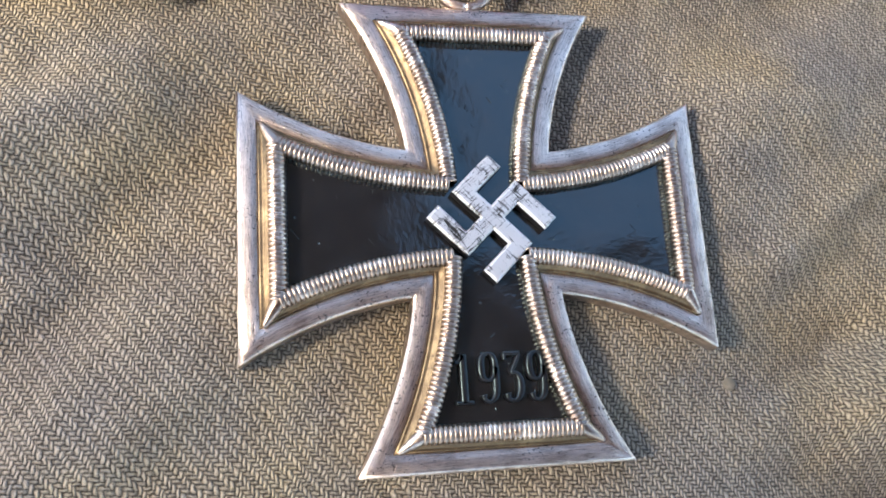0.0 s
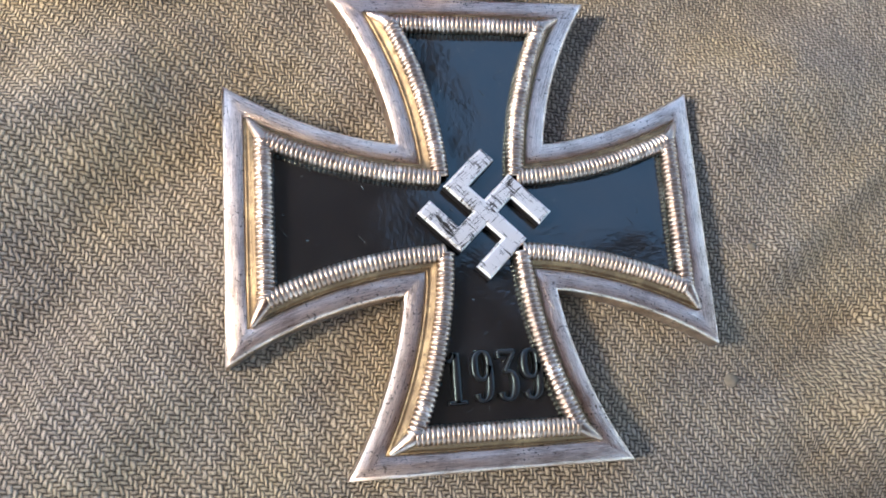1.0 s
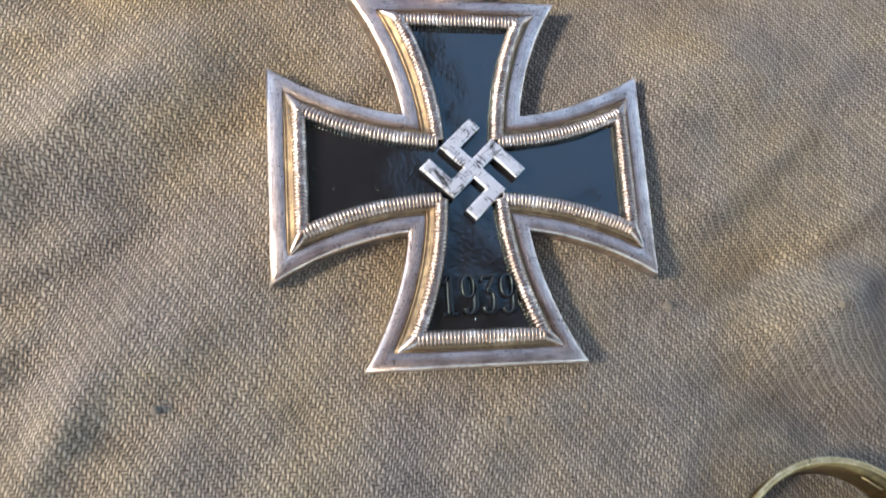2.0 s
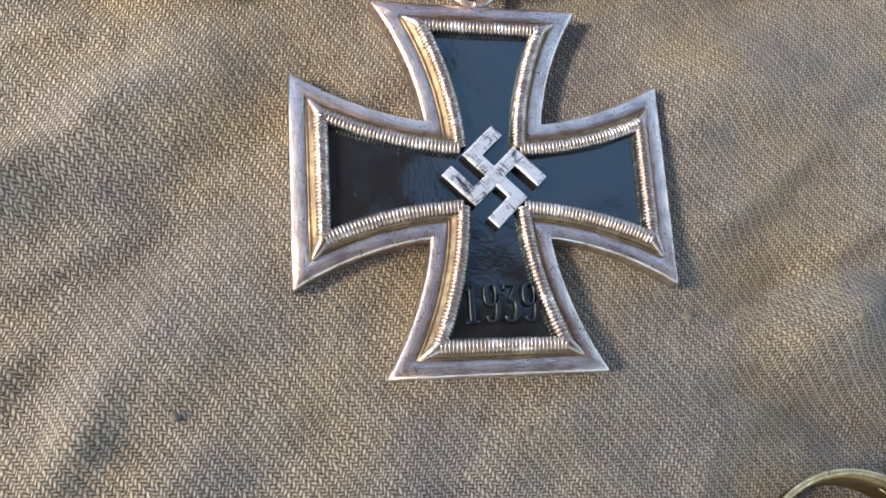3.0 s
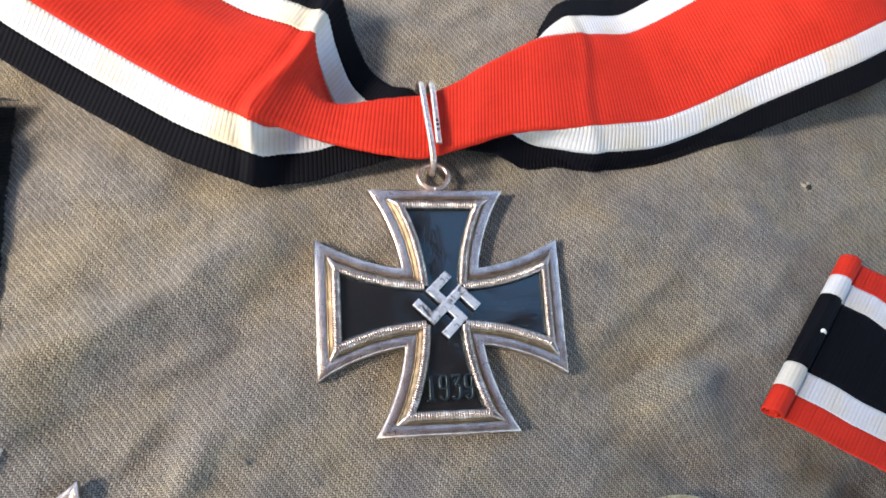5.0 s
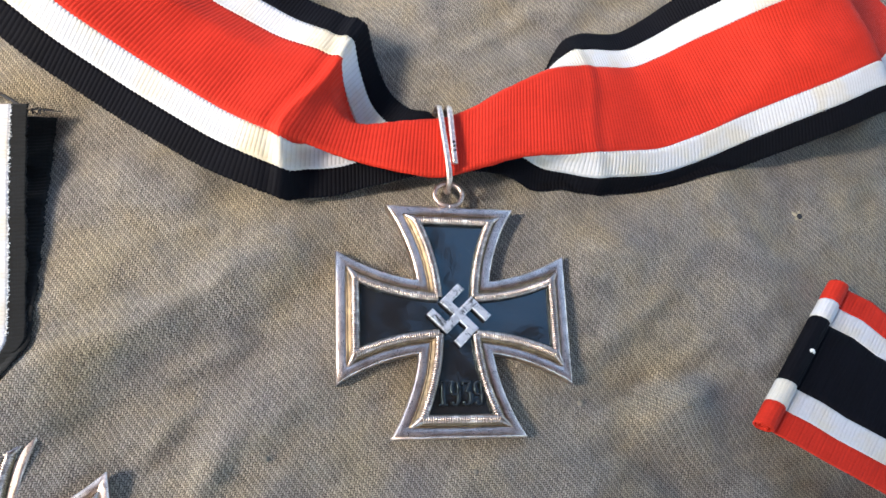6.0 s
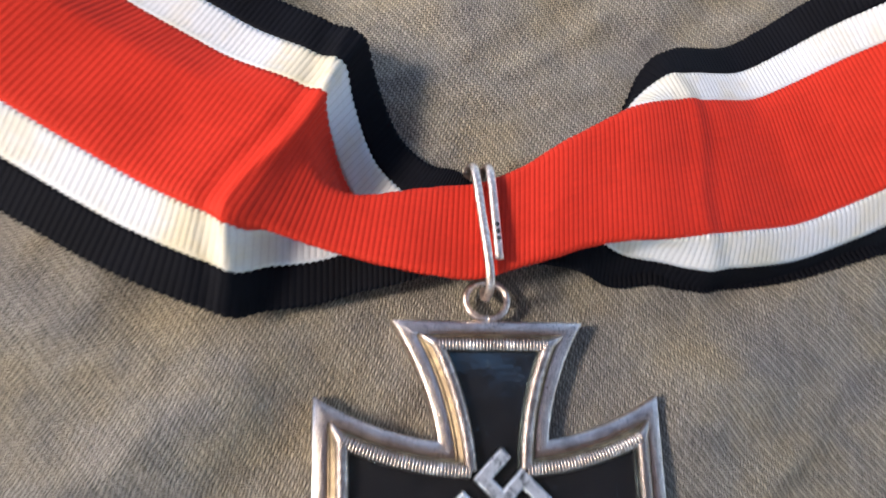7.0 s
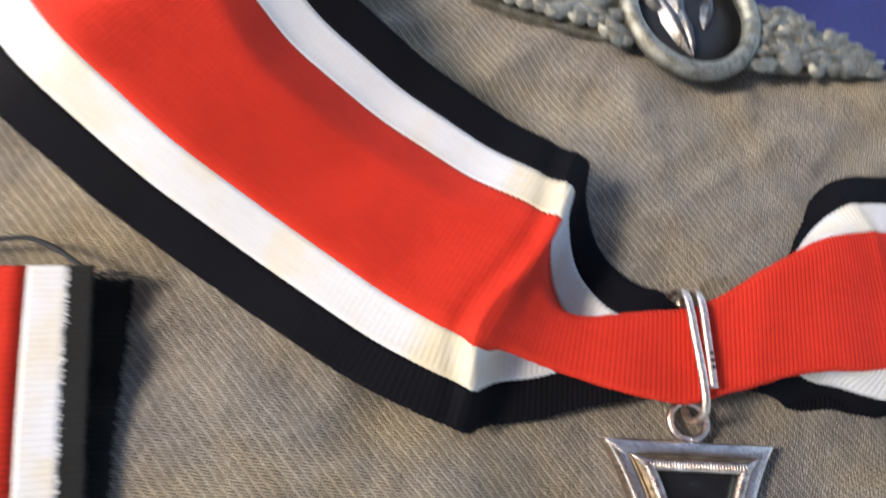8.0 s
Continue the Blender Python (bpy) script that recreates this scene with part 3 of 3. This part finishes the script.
# for each half: where it turns under, by how much, where it turns back, to what angle
FOLD_LOW = [
    (30, 0, 30, 0), (30, 0, 30, 0), (9, 16, 30, 0), (9, 30, 30, 0), (9, 34, 16, 34), (9, 28, 14, 26), (9, 26, 13, 24),
    (8.5, 40, 11.5, 28), (7.2, 140, 11.0, 18), (5.0, 165, 10.2, 12), (3.8, 168, 11.4, 8), (4.9, 170, 13.2, 4), (5.8, 172, 15.3, 0), (6.3, 172, 15.9, 0),
    (6.6, 172, 15.4, 0), (8.4, 168, 14.2, 14), (9.2, 110, 12.2, 54), (10.5, 38, 15.8, 70), (11, 34, 15.8, 66), (11, 30, 16, 56), (8, 26, 17, 40),
    (5, 20, 15, 34), (3, 14, 12, 28), (3, 14, 12, 24), (6, 10, 30, 0), (30, 0, 30, 0), (30, 0, 30, 0),
]
FOLD_HIGH = [
    (30, 0, 30, 0), (30, 0, 30, 0), (30, 0, 30, 0), (8, 14, 12, -4), (2, 27, 11, -8), (2, 27, 11, -6), (4, 21, 11, 0),
    (9, 8, 13, 8), (1.0, 34, 9.5, 10), (0.5, 50, 9.5, 5), (2.4, 88, 8.5, 0), (4.7, 160, 10.5, 0), (5.7, 168, 12.0, 0), (6.2, 172, 14.3, 0),
    (6.5, 172, 15.3, 20), (8.6, 150, 16.0, 70), (10.4, 72, 16.5, 100), (10, 16, 17, 24), (6, 14, 30, 0), (8, 9, 30, 0), (12, -2, 30, 0),
    (4, -12, 30, 0), (3, -15, 30, 0), (3, -15, 30, 0), (6, -10, 30, 0), (30, 0, 30, 0), (30, 0, 30, 0),
]
STATIONS = [(*c, *d, *lo, *hi) for c, d, lo, hi in zip(CENTRE, ACROSS, FOLD_LOW, FOLD_HIGH)]
# sharp creases pressed into it: where, height, width
CREASES = ((33.0, 0.3, 1.6), (36.0, -0.2, 1.8), (-30.6, 0.55, 0.9), (-33.0, -0.35, 1.3), (9.0, 0.3, 4.0))


def soften(a, width):
    k = np.hanning(2 * width + 3)
    k /= k.sum()
    return np.stack([np.convolve(np.pad(c, width + 1, mode="edge"), k, "valid") for c in a.T], 1)


def section(st):
    """Points across the ribbon at one station: pairs of the place across (u) and the point."""
    x, y, z, ang, low, high, *fold = st
    out = {}
    step = 0.25
    for sgn, side_ang, (ua, f1, ub, f2) in ((-1, low, fold[:4]), (1, high, fold[4:])):
        p = np.array((x, y, z), float)
        out[0.0] = p.copy()
        for k in range(1, 94):
            u = (k - 0.5) * step
            g0 = min(1.0, max(0.0, (u - 8.0) / 4.0))
            a = radians(ang + (side_ang - ang) * g0)
            across = np.array((math.cos(a), math.sin(a), 0.0))
            g1 = min(1.0, max(0.0, (u - ua) / 2.6))
            g2 = min(1.0, max(0.0, (u - ub) / 2.2))
            phi = radians(f1 * g1 * g1 * (3 - 2 * g1) * (1 - g2) + f2 * g2)
            p = p + step * (sgn * math.cos(phi) * across - math.sin(phi) * np.array((0, 0, 1.0)))
            out[round(sgn * k * step, 2)] = p.copy()
    return out


def build_ribbon():
    st = np.array(STATIONS)
    length = np.r_[0, np.cumsum(np.linalg.norm(np.diff(st[:, :3], axis=0), axis=1))]
    s = np.arange(0, length[-1], 0.1)
    rows = np.stack([np.interp(s, length, st[:, k]) for k in range(14)], 1)
    fold = length[7]
    sharp = np.exp(-((s - fold) / 4.0) ** 2)[:, None]   # a hard crease here, soft bends elsewhere
    rows = soften(rows, 12) * sharp + soften(rows, 65) * (1 - sharp)
    us = np.round(np.arange(-23.25, 23.26, 0.75), 2)
    grid = np.empty((len(s), len(us), 3))
    for i, r in enumerate(rows):
        sec = section(r)
        grid[i] = [sec[u] for u in us]
    # ribs across the weave
    nor = np.cross(np.gradient(grid, axis=1), -np.gradient(grid, axis=0))
    nor /= np.linalg.norm(nor, axis=2, keepdims=True) + 1e-9
    rib = np.abs(np.sin(math.pi * s / RIB)) ** 0.8
    grid += nor * (0.09 * rib)[:, None, None]
    for j, u in enumerate(us):                         # the weft steps a little across each stripe's edge
        if abs(abs(u) - 11.25) < 0.01 or abs(abs(u) - 17.25) < 0.01:
            d = grid[:, j + 1] - grid[:, j - 1]
            grid[:, j] += d / np.linalg.norm(d, axis=1, keepdims=True) * (0.22 * (rib - 0.6))[:, None]
    for x0, high, wide in CREASES:                     # sharp creases pressed into it
        s0 = s[np.argmin(np.abs(rows[:, 0] - x0))]
        bend = s0 + 1.2 * np.sin(us * 0.21) - 0.02 * us
        grid += nor * (high * np.exp(-((s[:, None] - bend[None, :]) / wide) ** 2))[:, :, None]
    for i, j in np.argwhere(grid[:, :, 2] < 0.8):      # the ribbon lies on the cloth, not in it
        grid[i, j, 2] = max(grid[i, j, 2], cloth_height(grid[i, j, 0], grid[i, j, 1]) + 0.35 + 0.15 * rib[i])
    ribbon = thing("neck_ribbon", "red, white and black ribbed neck ribbon with creases lying on cloth", "ribbon")
    white = ribbon_material("yellowed_white_ribbon", (0.56, 0.55, 0.545), 0.12, 0.05, 0.2, (1.0, 0.93, 0.78), fold - 4.0)
    bands = (("black_stripe", -23.25, -17.25, BLACK), ("white_stripe", -17.25, -11.25, white), ("red_stripe", -11.25, 11.25, RED), ("white_stripe", 11.25, 17.25, white), ("black_stripe", 17.25, 23.25, BLACK))
    for name, a, b, mat in bands:
        cols = [j for j, u in enumerate(us) if a - 1e-3 <= u <= b + 1e-3]
        part_grid = grid[:, cols].copy()
        wob = 0.12 * (rib - 0.5)
        for edge, inner in ((0, 1), (-1, -2)):
            d = part_grid[:, edge] - part_grid[:, inner]
            d /= np.linalg.norm(d, axis=1, keepdims=True)
            if abs(us[cols[edge]]) > 22:
                part_grid[:, edge] += d * wob[:, None] * 2.0
        v = part_grid.reshape(-1, 3)
        n = len(cols)
        f = [(i * n + j, (i + 1) * n + j, (i + 1) * n + j + 1, i * n + j + 1) for i in range(len(s) - 1) for j in range(n - 1)]
        uv = [(s[i], us[j]) for i in range(len(s)) for j in cols]
        ob = part(name, mesh_of(name, v.tolist(), f, mat, True, uv), ribbon)
        so = ob.modifiers.new("thickness", "SOLIDIFY")
        so.thickness, so.offset = 0.0003, -1
    return ribbon


build_ribbon()

# ---- the clip that carries the cross ----
clip = thing("ribbon_clip", "polished silver wire clip round the red ribbon", "clip")
path = spline([(-0.4, 28.8, -0.8), (-0.75, 27.3, 0.6), (-0.95, 27.0, 3.4), (-1.2, 28.4, 6.0), (-1.55, 32, 6.6), (-2.1, 38, 6.3), (-2.65, 44, 5.9), (-2.75, 45.9, 4.2), (-2.7, 45.6, 0.5), (-2.2, 40, -0.6),
               (-1.2, 36, -0.7), (-0.8, 40, -0.6), (-0.6, 45.6, 0.5), (-0.55, 45.9, 4.2), (-0.5, 44, 6.0), (-0.25, 38, 6.4), (0.0, 31.3, 6.6)], 8)
v, f = tube(path, 0.66, 0.52, 14)
part("wire", mesh_of("wire", v, f, SILVER), clip)
for k in range(3):
    v, f = loft([[(-0.16 + 0.08 * k + 0.3 * math.cos(a), 36.2 - k * 1.0 + 0.3 * math.sin(a) * 1.2, 6.98 + e) for a in np.linspace(0, 2 * math.pi, 13)[:-1]] for e in (0, 0.08)], True, True, True)
    part("stamp_mark", mesh_of("stamp_mark", v, f, DARK_THREAD), clip, "tiny stamped mark")


# ---- folded medal ribbon at the side ----
def build_bar():
    bar = thing("medal_ribbon", "red, white and black medal ribbon folded over at its end", "ribbon")
    a, b = np.array((90.4, 8.2)), np.array((64.6, -23.3))
    w = np.linalg.norm(b - a)
    d = (b - a) / w                                # across the ribbon
    run = np.array((0.86, -0.51))                  # along it
    prof = []                                      # (along, up)
    for q in np.linspace(0, 48, 97):
        prof.append((48 - q, 0.6 + 0.5 * math.sin((48 - q) * 0.09) + 0.1 * max(0.0, 44 - q)))
    prof = [(x, z) for x, z in prof if x > 2.4]
    prof += [(1.9 * k * math.cos(g), 0.75 + 1.9 * k * math.sin(g)) for g, k in ((g, 1 - 0.85 * max(0.0, g - 1.4 * math.pi) / (3.8 * math.pi)) for g in np.linspace(0.12, 5.2 * math.pi, 180))]
    prof = np.array(prof)
    seg = np.r_[0, np.cumsum(np.linalg.norm(np.diff(prof, axis=0), axis=1))]
    s = np.arange(0, seg[-1], 0.15)
    p = np.stack([np.interp(s, seg, prof[:, k]) for k in range(2)], 1)
    rib = np.abs(np.sin(math.pi * s / RIB)) ** 0.8
    marks = (0.0, 0.14, 0.27, 0.715, 0.855, 1.0)
    for k, (name, mat) in enumerate((("red_stripe", RED), ("white_stripe", WHITE), ("black_stripe", BLACK), ("white_stripe", WHITE), ("red_stripe", RED))):
        us = np.linspace(marks[k], marks[k + 1], 13)
        v, uv = [], []
        for i in range(len(s)):
            for u in us:
                e = 0.1 * (rib[i] - 0.5) * (1 if u >= 1 else -1 if u <= 0 else 0)
                slip = (1.9 - 1.6 * u) * min(1.0, max(0.0, (s[i] - 40) / -6))
                q = a + d * (u * w + e + slip) + run * p[i, 0]
                v.append((q[0], q[1], p[i, 1] + 0.12 * rib[i]))
                uv.append((s[i], u * w))
        f = [(i * 13 + j, i * 13 + j + 1, (i + 1) * 13 + j + 1, (i + 1) * 13 + j) for i in range(len(s) - 1) for j in range(12)]
        ob = part(name, mesh_of(name, v, f, mat, True, uv), bar)
        so = ob.modifiers.new("thickness", "SOLIDIFY")
        so.thickness, so.offset = 0.0003, -1
    v, f = tube(spline([(77.6, -7.7, 2.2), (78.3, -7.5, 3.1), (79.1, -7.8, 2.3)], 6), 0.4, 0.4, 8)
    part("stitch", mesh_of("stitch", v, f, THREAD), bar, "white thread end")
    return bar


build_bar()


# ---- frayed ribbon of the second cross ----
def build_frayed():
    rb = thing("frayed_ribbon", "red, white and black medal ribbon with frayed ends, doubled over", "ribbon")
    along = np.array((0.128, -0.992))
    across = np.array((0.994, 0.11))
    top = np.array((-102.2, 40.2))
    s = np.arange(0, 62, 0.2)
    rib = np.abs(np.sin(math.pi * s / 0.8)) ** 0.8

    def layer(shift, drop, half, bands):
        for name, u0, u1, mat in bands:
            us = np.linspace(u0, u1, 9)
            v, uv = [], []
            for i, q in enumerate(s):
                taper = 1.0 if q < 48 else 1.0 - 0.75 * ((q - 48) / 14) ** 1.1
                lift = 0.5 * math.sin(q * 0.12)
                for u in us:
                    edge = (0.5 * noise.noise((q * 0.25, shift, u0)) + 0.45 * noise.noise((q * 1.7, shift, u0)) if abs(u) > half - 0.01 else 0.0)
                    g = top + along * (q + shift * 0.2) + across * ((u + edge) * taper + shift * (1.05 - q / 55) + 4 * (1 - taper))
                    low = cloth_height(g[0], g[1]) + 0.4
                    v.append((g[0], g[1], (low if shift else drop + lift) + 0.1 * rib[i]))
                    uv.append((q, u))
            f = [(i * 9 + j, i * 9 + j + 1, (i + 1) * 9 + j + 1, (i + 1) * 9 + j) for i in range(len(s) - 1) for j in range(8)]
            ob = part(name, mesh_of(name, v, f, mat, True, uv), rb)
            so = ob.modifiers.new("thickness", "SOLIDIFY")
            so.thickness, so.offset = 0.0003, -1

    layer(0.0, 1.2, 17.0, (("red_stripe", -8.3, 9.2, RED), ("white_stripe", 9.2, 13.9, WHITE), ("black_stripe", 13.9, 17.0, SUNLIT_BLACK), ("white_stripe", -13.4, -8.3, WHITE), ("black_stripe", -17.0, -13.4, SUNLIT_BLACK)))
    layer(3.8, -1.0, 17.0, (("black_stripe", 10.0, 17.0, SUNLIT_BLACK),))
    verts, faces = [], []                              # worn weft ends that stand out along the white selvedge
    for k in range(260):
        q = random.uniform(0.5, 47)
        g = top + along * q + across * random.uniform(13.6, 13.9)
        e = g + across * random.uniform(0.1, 0.5) + along * random.uniform(-0.15, 0.15)
        z0 = 1.45 + 0.5 * math.sin(q * 0.12)
        tv, tf = tube(np.array([(g[0], g[1], z0), ((g[0] + e[0]) / 2, (g[1] + e[1]) / 2, z0 + 0.15), (e[0], e[1], z0 + random.uniform(-0.05, 0.2))]), 0.11, 0.09, 5)
        faces += [tuple(i + len(verts) for i in face) for face in tf]
        verts += [tuple(p) for p in tv]
    part("fringe", mesh_of("fringe", verts, faces, THREAD), rb, "worn pale thread ends")
    for k in range(9):
        x0 = -87 + random.uniform(-1, 5)
        y0 = 40.6
        pts = [(x0, y0, 0.2), (x0 + random.uniform(-1, 1), y0 + random.uniform(0.3, 1), 0.6), (x0 + random.uniform(-1, 3), y0 + random.uniform(0.4, 1.8), random.uniform(-0.5, 0.6))]
        v, f = tube(spline(pts, 6), 0.13, 0.13, 6)
        part("loose_thread", mesh_of("loose_thread", v, f, DARK_THREAD), rb)
    v, f = tube(spline([(-104, 43.2, 1), (-97.1, 44.4, 1.4), (-93.9, 45.0, 1.2), (-90.4, 44, 1.0), (-87.3, 42.1, 0.9), (-85.5, 40.6, 0.7)], 8), 0.36, 0.3, 8)
    part("loose_thread", mesh_of("loose_thread", v, f, DARK_THREAD), rb)
    return rb


build_frayed()


# ---- brass ring ----
def build_ring():
    ob = thing("brass_ring", "brass ring band with a slot, standing on the cloth", "ring")
    cx, cy, r, th = 41.8, -52.1, 14.9, 0.8
    rings, lips = [], []
    for k in range(97):
        a = 2 * math.pi * k / 96
        c, s2 = math.cos(a), math.sin(a)
        sec = [(r - th - 1.4, -3.6), (r - 1.4, -3.6), (r, 0.7), (r - th, 0.7)]
        rings.append([(cx + q * c, cy + q * s2, z) for q, z in sec])
        lips.append([(cx + q * c, cy + q * s2, z) for q, z in [(r - th + 0.1, 0.66), (r + 0.02, 0.55), (r, 0.85), (r - 0.2, 0.97), (r - th + 0.25, 0.92)]])
    v, f = loft(rings, True)
    part("band", mesh_of("band", v, f, BRASS), ob)
    v, f = loft(lips, True)
    part("lip", mesh_of("lip", v, f, BRASS_EDGE), ob, "thin bright edge")
    sl = []
    for e in (0, 0.05):
        sl.append([(cx + (r - th - 0.02 - e - 0.325 * (0.7 - z)) * math.cos(radians(g)), cy + (r - th - 0.02 - e - 0.325 * (0.7 - z)) * math.sin(radians(g)), z) for g, z in ((50, -0.9), (63, -0.9), (63, -1.3), (50, -1.3))])
    v, f = loft(sl, True, True, True)
    part("slot", mesh_of("slot", v, f, BRASS_EDGE), ob, "bright slot in the band")
    return ob


build_ring()


# ---- winged badge behind ----
def build_badge():
    ob = thing("winged_badge", "dull grey metal badge with a ring and leaf-covered wings", "badge")
    cx, cy = 5.4, 100.0
    v, f = tube([(cx + 12.3 * math.cos(a), cy + 12.3 * math.sin(a), 0.9) for a in np.linspace(0, 2 * math.pi, 65)], 1.7, 1.6, 14)
    part("wreath_ring", mesh_of("wreath_ring", v, f, GREY_METAL), ob)
    v, f = loft([[(cx + r * math.cos(a), cy + r * math.sin(a), z) for a in np.linspace(0, 2 * math.pi, 49)[:-1]] for r, z in ((11.6, -2), (11.6, -0.8), (6, -0.5), (0.1, -0.4))], True, True, True)
    part("disc", mesh_of("disc", v, f, BADGE_BLACK), ob, "worn black disc")
    rng = random.Random(4)
    for fx, fy, ang, ln, wd, hg in ((2.3, 97.8, 118, 6.5, 2.2, 2.0), (4.6, 96.6, 104, 5.2, 1.9, 2.4), (-1.8, 101.8, 140, 4.0, 1.5, 1.4), (9.6, 101.6, 75, 4.2, 1.6, 1.5), (3.4, 103.5, 92, 5.5, 2.4, 1.8)):
        ca, sb = math.cos(radians(ang)), math.sin(radians(ang))
        rings = []
        for t, g in ((-1, 0.1), (-0.55, 0.75), (0.1, 1.0), (0.6, 0.7), (1, 0.15)):
            rings.append([(fx + t * ln * ca - w * wd * g * sb, fy + t * ln * sb + w * wd * g * ca, -0.6 + h0 * hg * (0.3 + 0.7 * g)) for w, h0 in ((-1, 0), (-0.5, 0.6), (0, 1), (0.4, 0.7), (1, 0))])
        v, f = loft(rings, False)
        part("figure", mesh_of("figure", v, f, FIGURE_METAL), ob, "toned silver raised figure")
    for sgn in (-1, 1):
        for k in range(110):
            q = rng.random()
            x = cx + sgn * (13.0 + 26.0 * q)
            lo = cy - 8.6 + (0.5 * q + 3.0 * q ** 3 if sgn > 0 else 5.5 * q)
            hi = cy + 7 - 9 * q + (0 if sgn > 0 else 4)
            y = lo + (hi - lo) * rng.random()
            ang, ln, wd = rng.uniform(-0.6, 0.6) + (0 if sgn > 0 else math.pi), rng.uniform(1.5, 2.6), rng.uniform(1.0, 1.6)
            rings = []
            for t, g in ((-1, 0.15), (-0.5, 0.8), (0.2, 1.0), (0.7, 0.65), (1, 0.12)):
                row = []
                for w, hgt in ((-1, -0.6), (-0.55, 0.35), (0, 0.75), (0.55, 0.35), (1, -0.6)):
                    px, py = t * ln, w * wd * g
                    row.append((x + px * math.cos(ang) - py * math.sin(ang), y + px * math.sin(ang) + py * math.cos(ang), 0.6 + hgt * (0.25 + 0.75 * g) + 0.4 * rng.random()))
                rings.append(row)
            v, f = loft(rings, False)
            part("leaf", mesh_of("leaf", v, f, GREY_METAL), ob)
        # plate under the leaves
        up = [(cx + sgn * x, cy + y, z) for z in (-2.4, -0.9) for x, y in ((11, -8), (26, -7), (40.5, -4.5), (39.5, -2), (28, 3), (11, 6))]
        f = [(0, 1, 2, 3, 4, 5), (6, 7, 8, 9, 10, 11)] + [(j, (j + 1) % 6, 6 + (j + 1) % 6, 6 + j) for j in range(6)]
        part("wing_plate", mesh_of("wing_plate", up, f, GREY_METAL, False), ob)
    return ob


build_badge()
n = 24
v = [(13 + 90 * i / n, 101.5 - 0.14 * 90 * i / n + j * 3.2, cloth_height(13 + 90 * i / n, 101.5 - 0.14 * 90 * i / n + j * 3.2) + 0.9) for j in range(n + 1) for i in range(n + 1)]
f = [(j * (n + 1) + i, j * (n + 1) + i + 1, (j + 1) * (n + 1) + i + 1, (j + 1) * (n + 1) + i) for j in range(n) for i in range(n)]
patch = part("blue_cloth", mesh_of("blue_cloth", v, f, BLUE_CLOTH))
so = patch.modifiers.new("thickness", "SOLIDIFY")
so.thickness, so.offset = 0.001, -1
tagged(patch, "dark navy blue cloth lying behind the badge", "cloth")

# ---- small marks on the cloth: a five-pointed stitched hole and low bumps ----
def knot(name, label, x, y, r, mat, arms=0):
    z = cloth_height(x, y)
    rings = []
    for k, zz in ((1.0, -0.15), (0.7, 0.22), (0.25, 0.35)):
        rings.append([(x + r * k * (1 + (0.5 * math.cos(arms * a) if arms else 0.3 * noise.noise((a, x, y)))) * math.cos(a), y + r * k * (1 + (0.5 * math.cos(arms * a) if arms else 0.3 * noise.noise((a, y, x)))) * math.sin(a), z + zz) for a in np.linspace(0, 2 * math.pi, 21)[:-1]])
    v, f = loft(rings, True, False, True)
    return tagged(part(name, mesh_of(name, v, f, mat)), label, "thread knot", "knots in the cloth")


KNOT = plain_material("bump_cloth", (0.17, 0.15, 0.115), 0.95, 0, 1500)
PALE_KNOT = plain_material("pale_stitch", (0.36, 0.31, 0.21), 0.95, 0, 1500)
# low round bumps that stand in for short creases of the cloth
for x, y, r in ((26.6, -17.3, 0.85), (46.9, -18.8, 0.6), (47.5, -18.9, 0.5), (3.0, -30.5, 0.6), (13.2, -29.4, 0.45), (30.5, -3.4, 0.5), (-36.5, -27.0, 0.6)):
    knot("cloth_bump", "small dark bump in the cloth", x, y, r, KNOT)
star = knot("stitched_star", "small star-shaped stitched hole in the cloth", 87.2, 26.7, 1.5, PALE_KNOT, 5)
z = cloth_height(87.2, 26.7)
v, f = loft([[(87.2 + r * math.cos(a), 26.7 + r * math.sin(a), z + zz) for a in np.linspace(0, 2 * math.pi, 13)[:-1]] for r, zz in ((0.75, 0.15), (0.7, 0.42), (0.3, 0.46))], True, False, True)
part("hole", mesh_of("hole", v, f, DARK_THREAD), star, "dark hole in the middle")
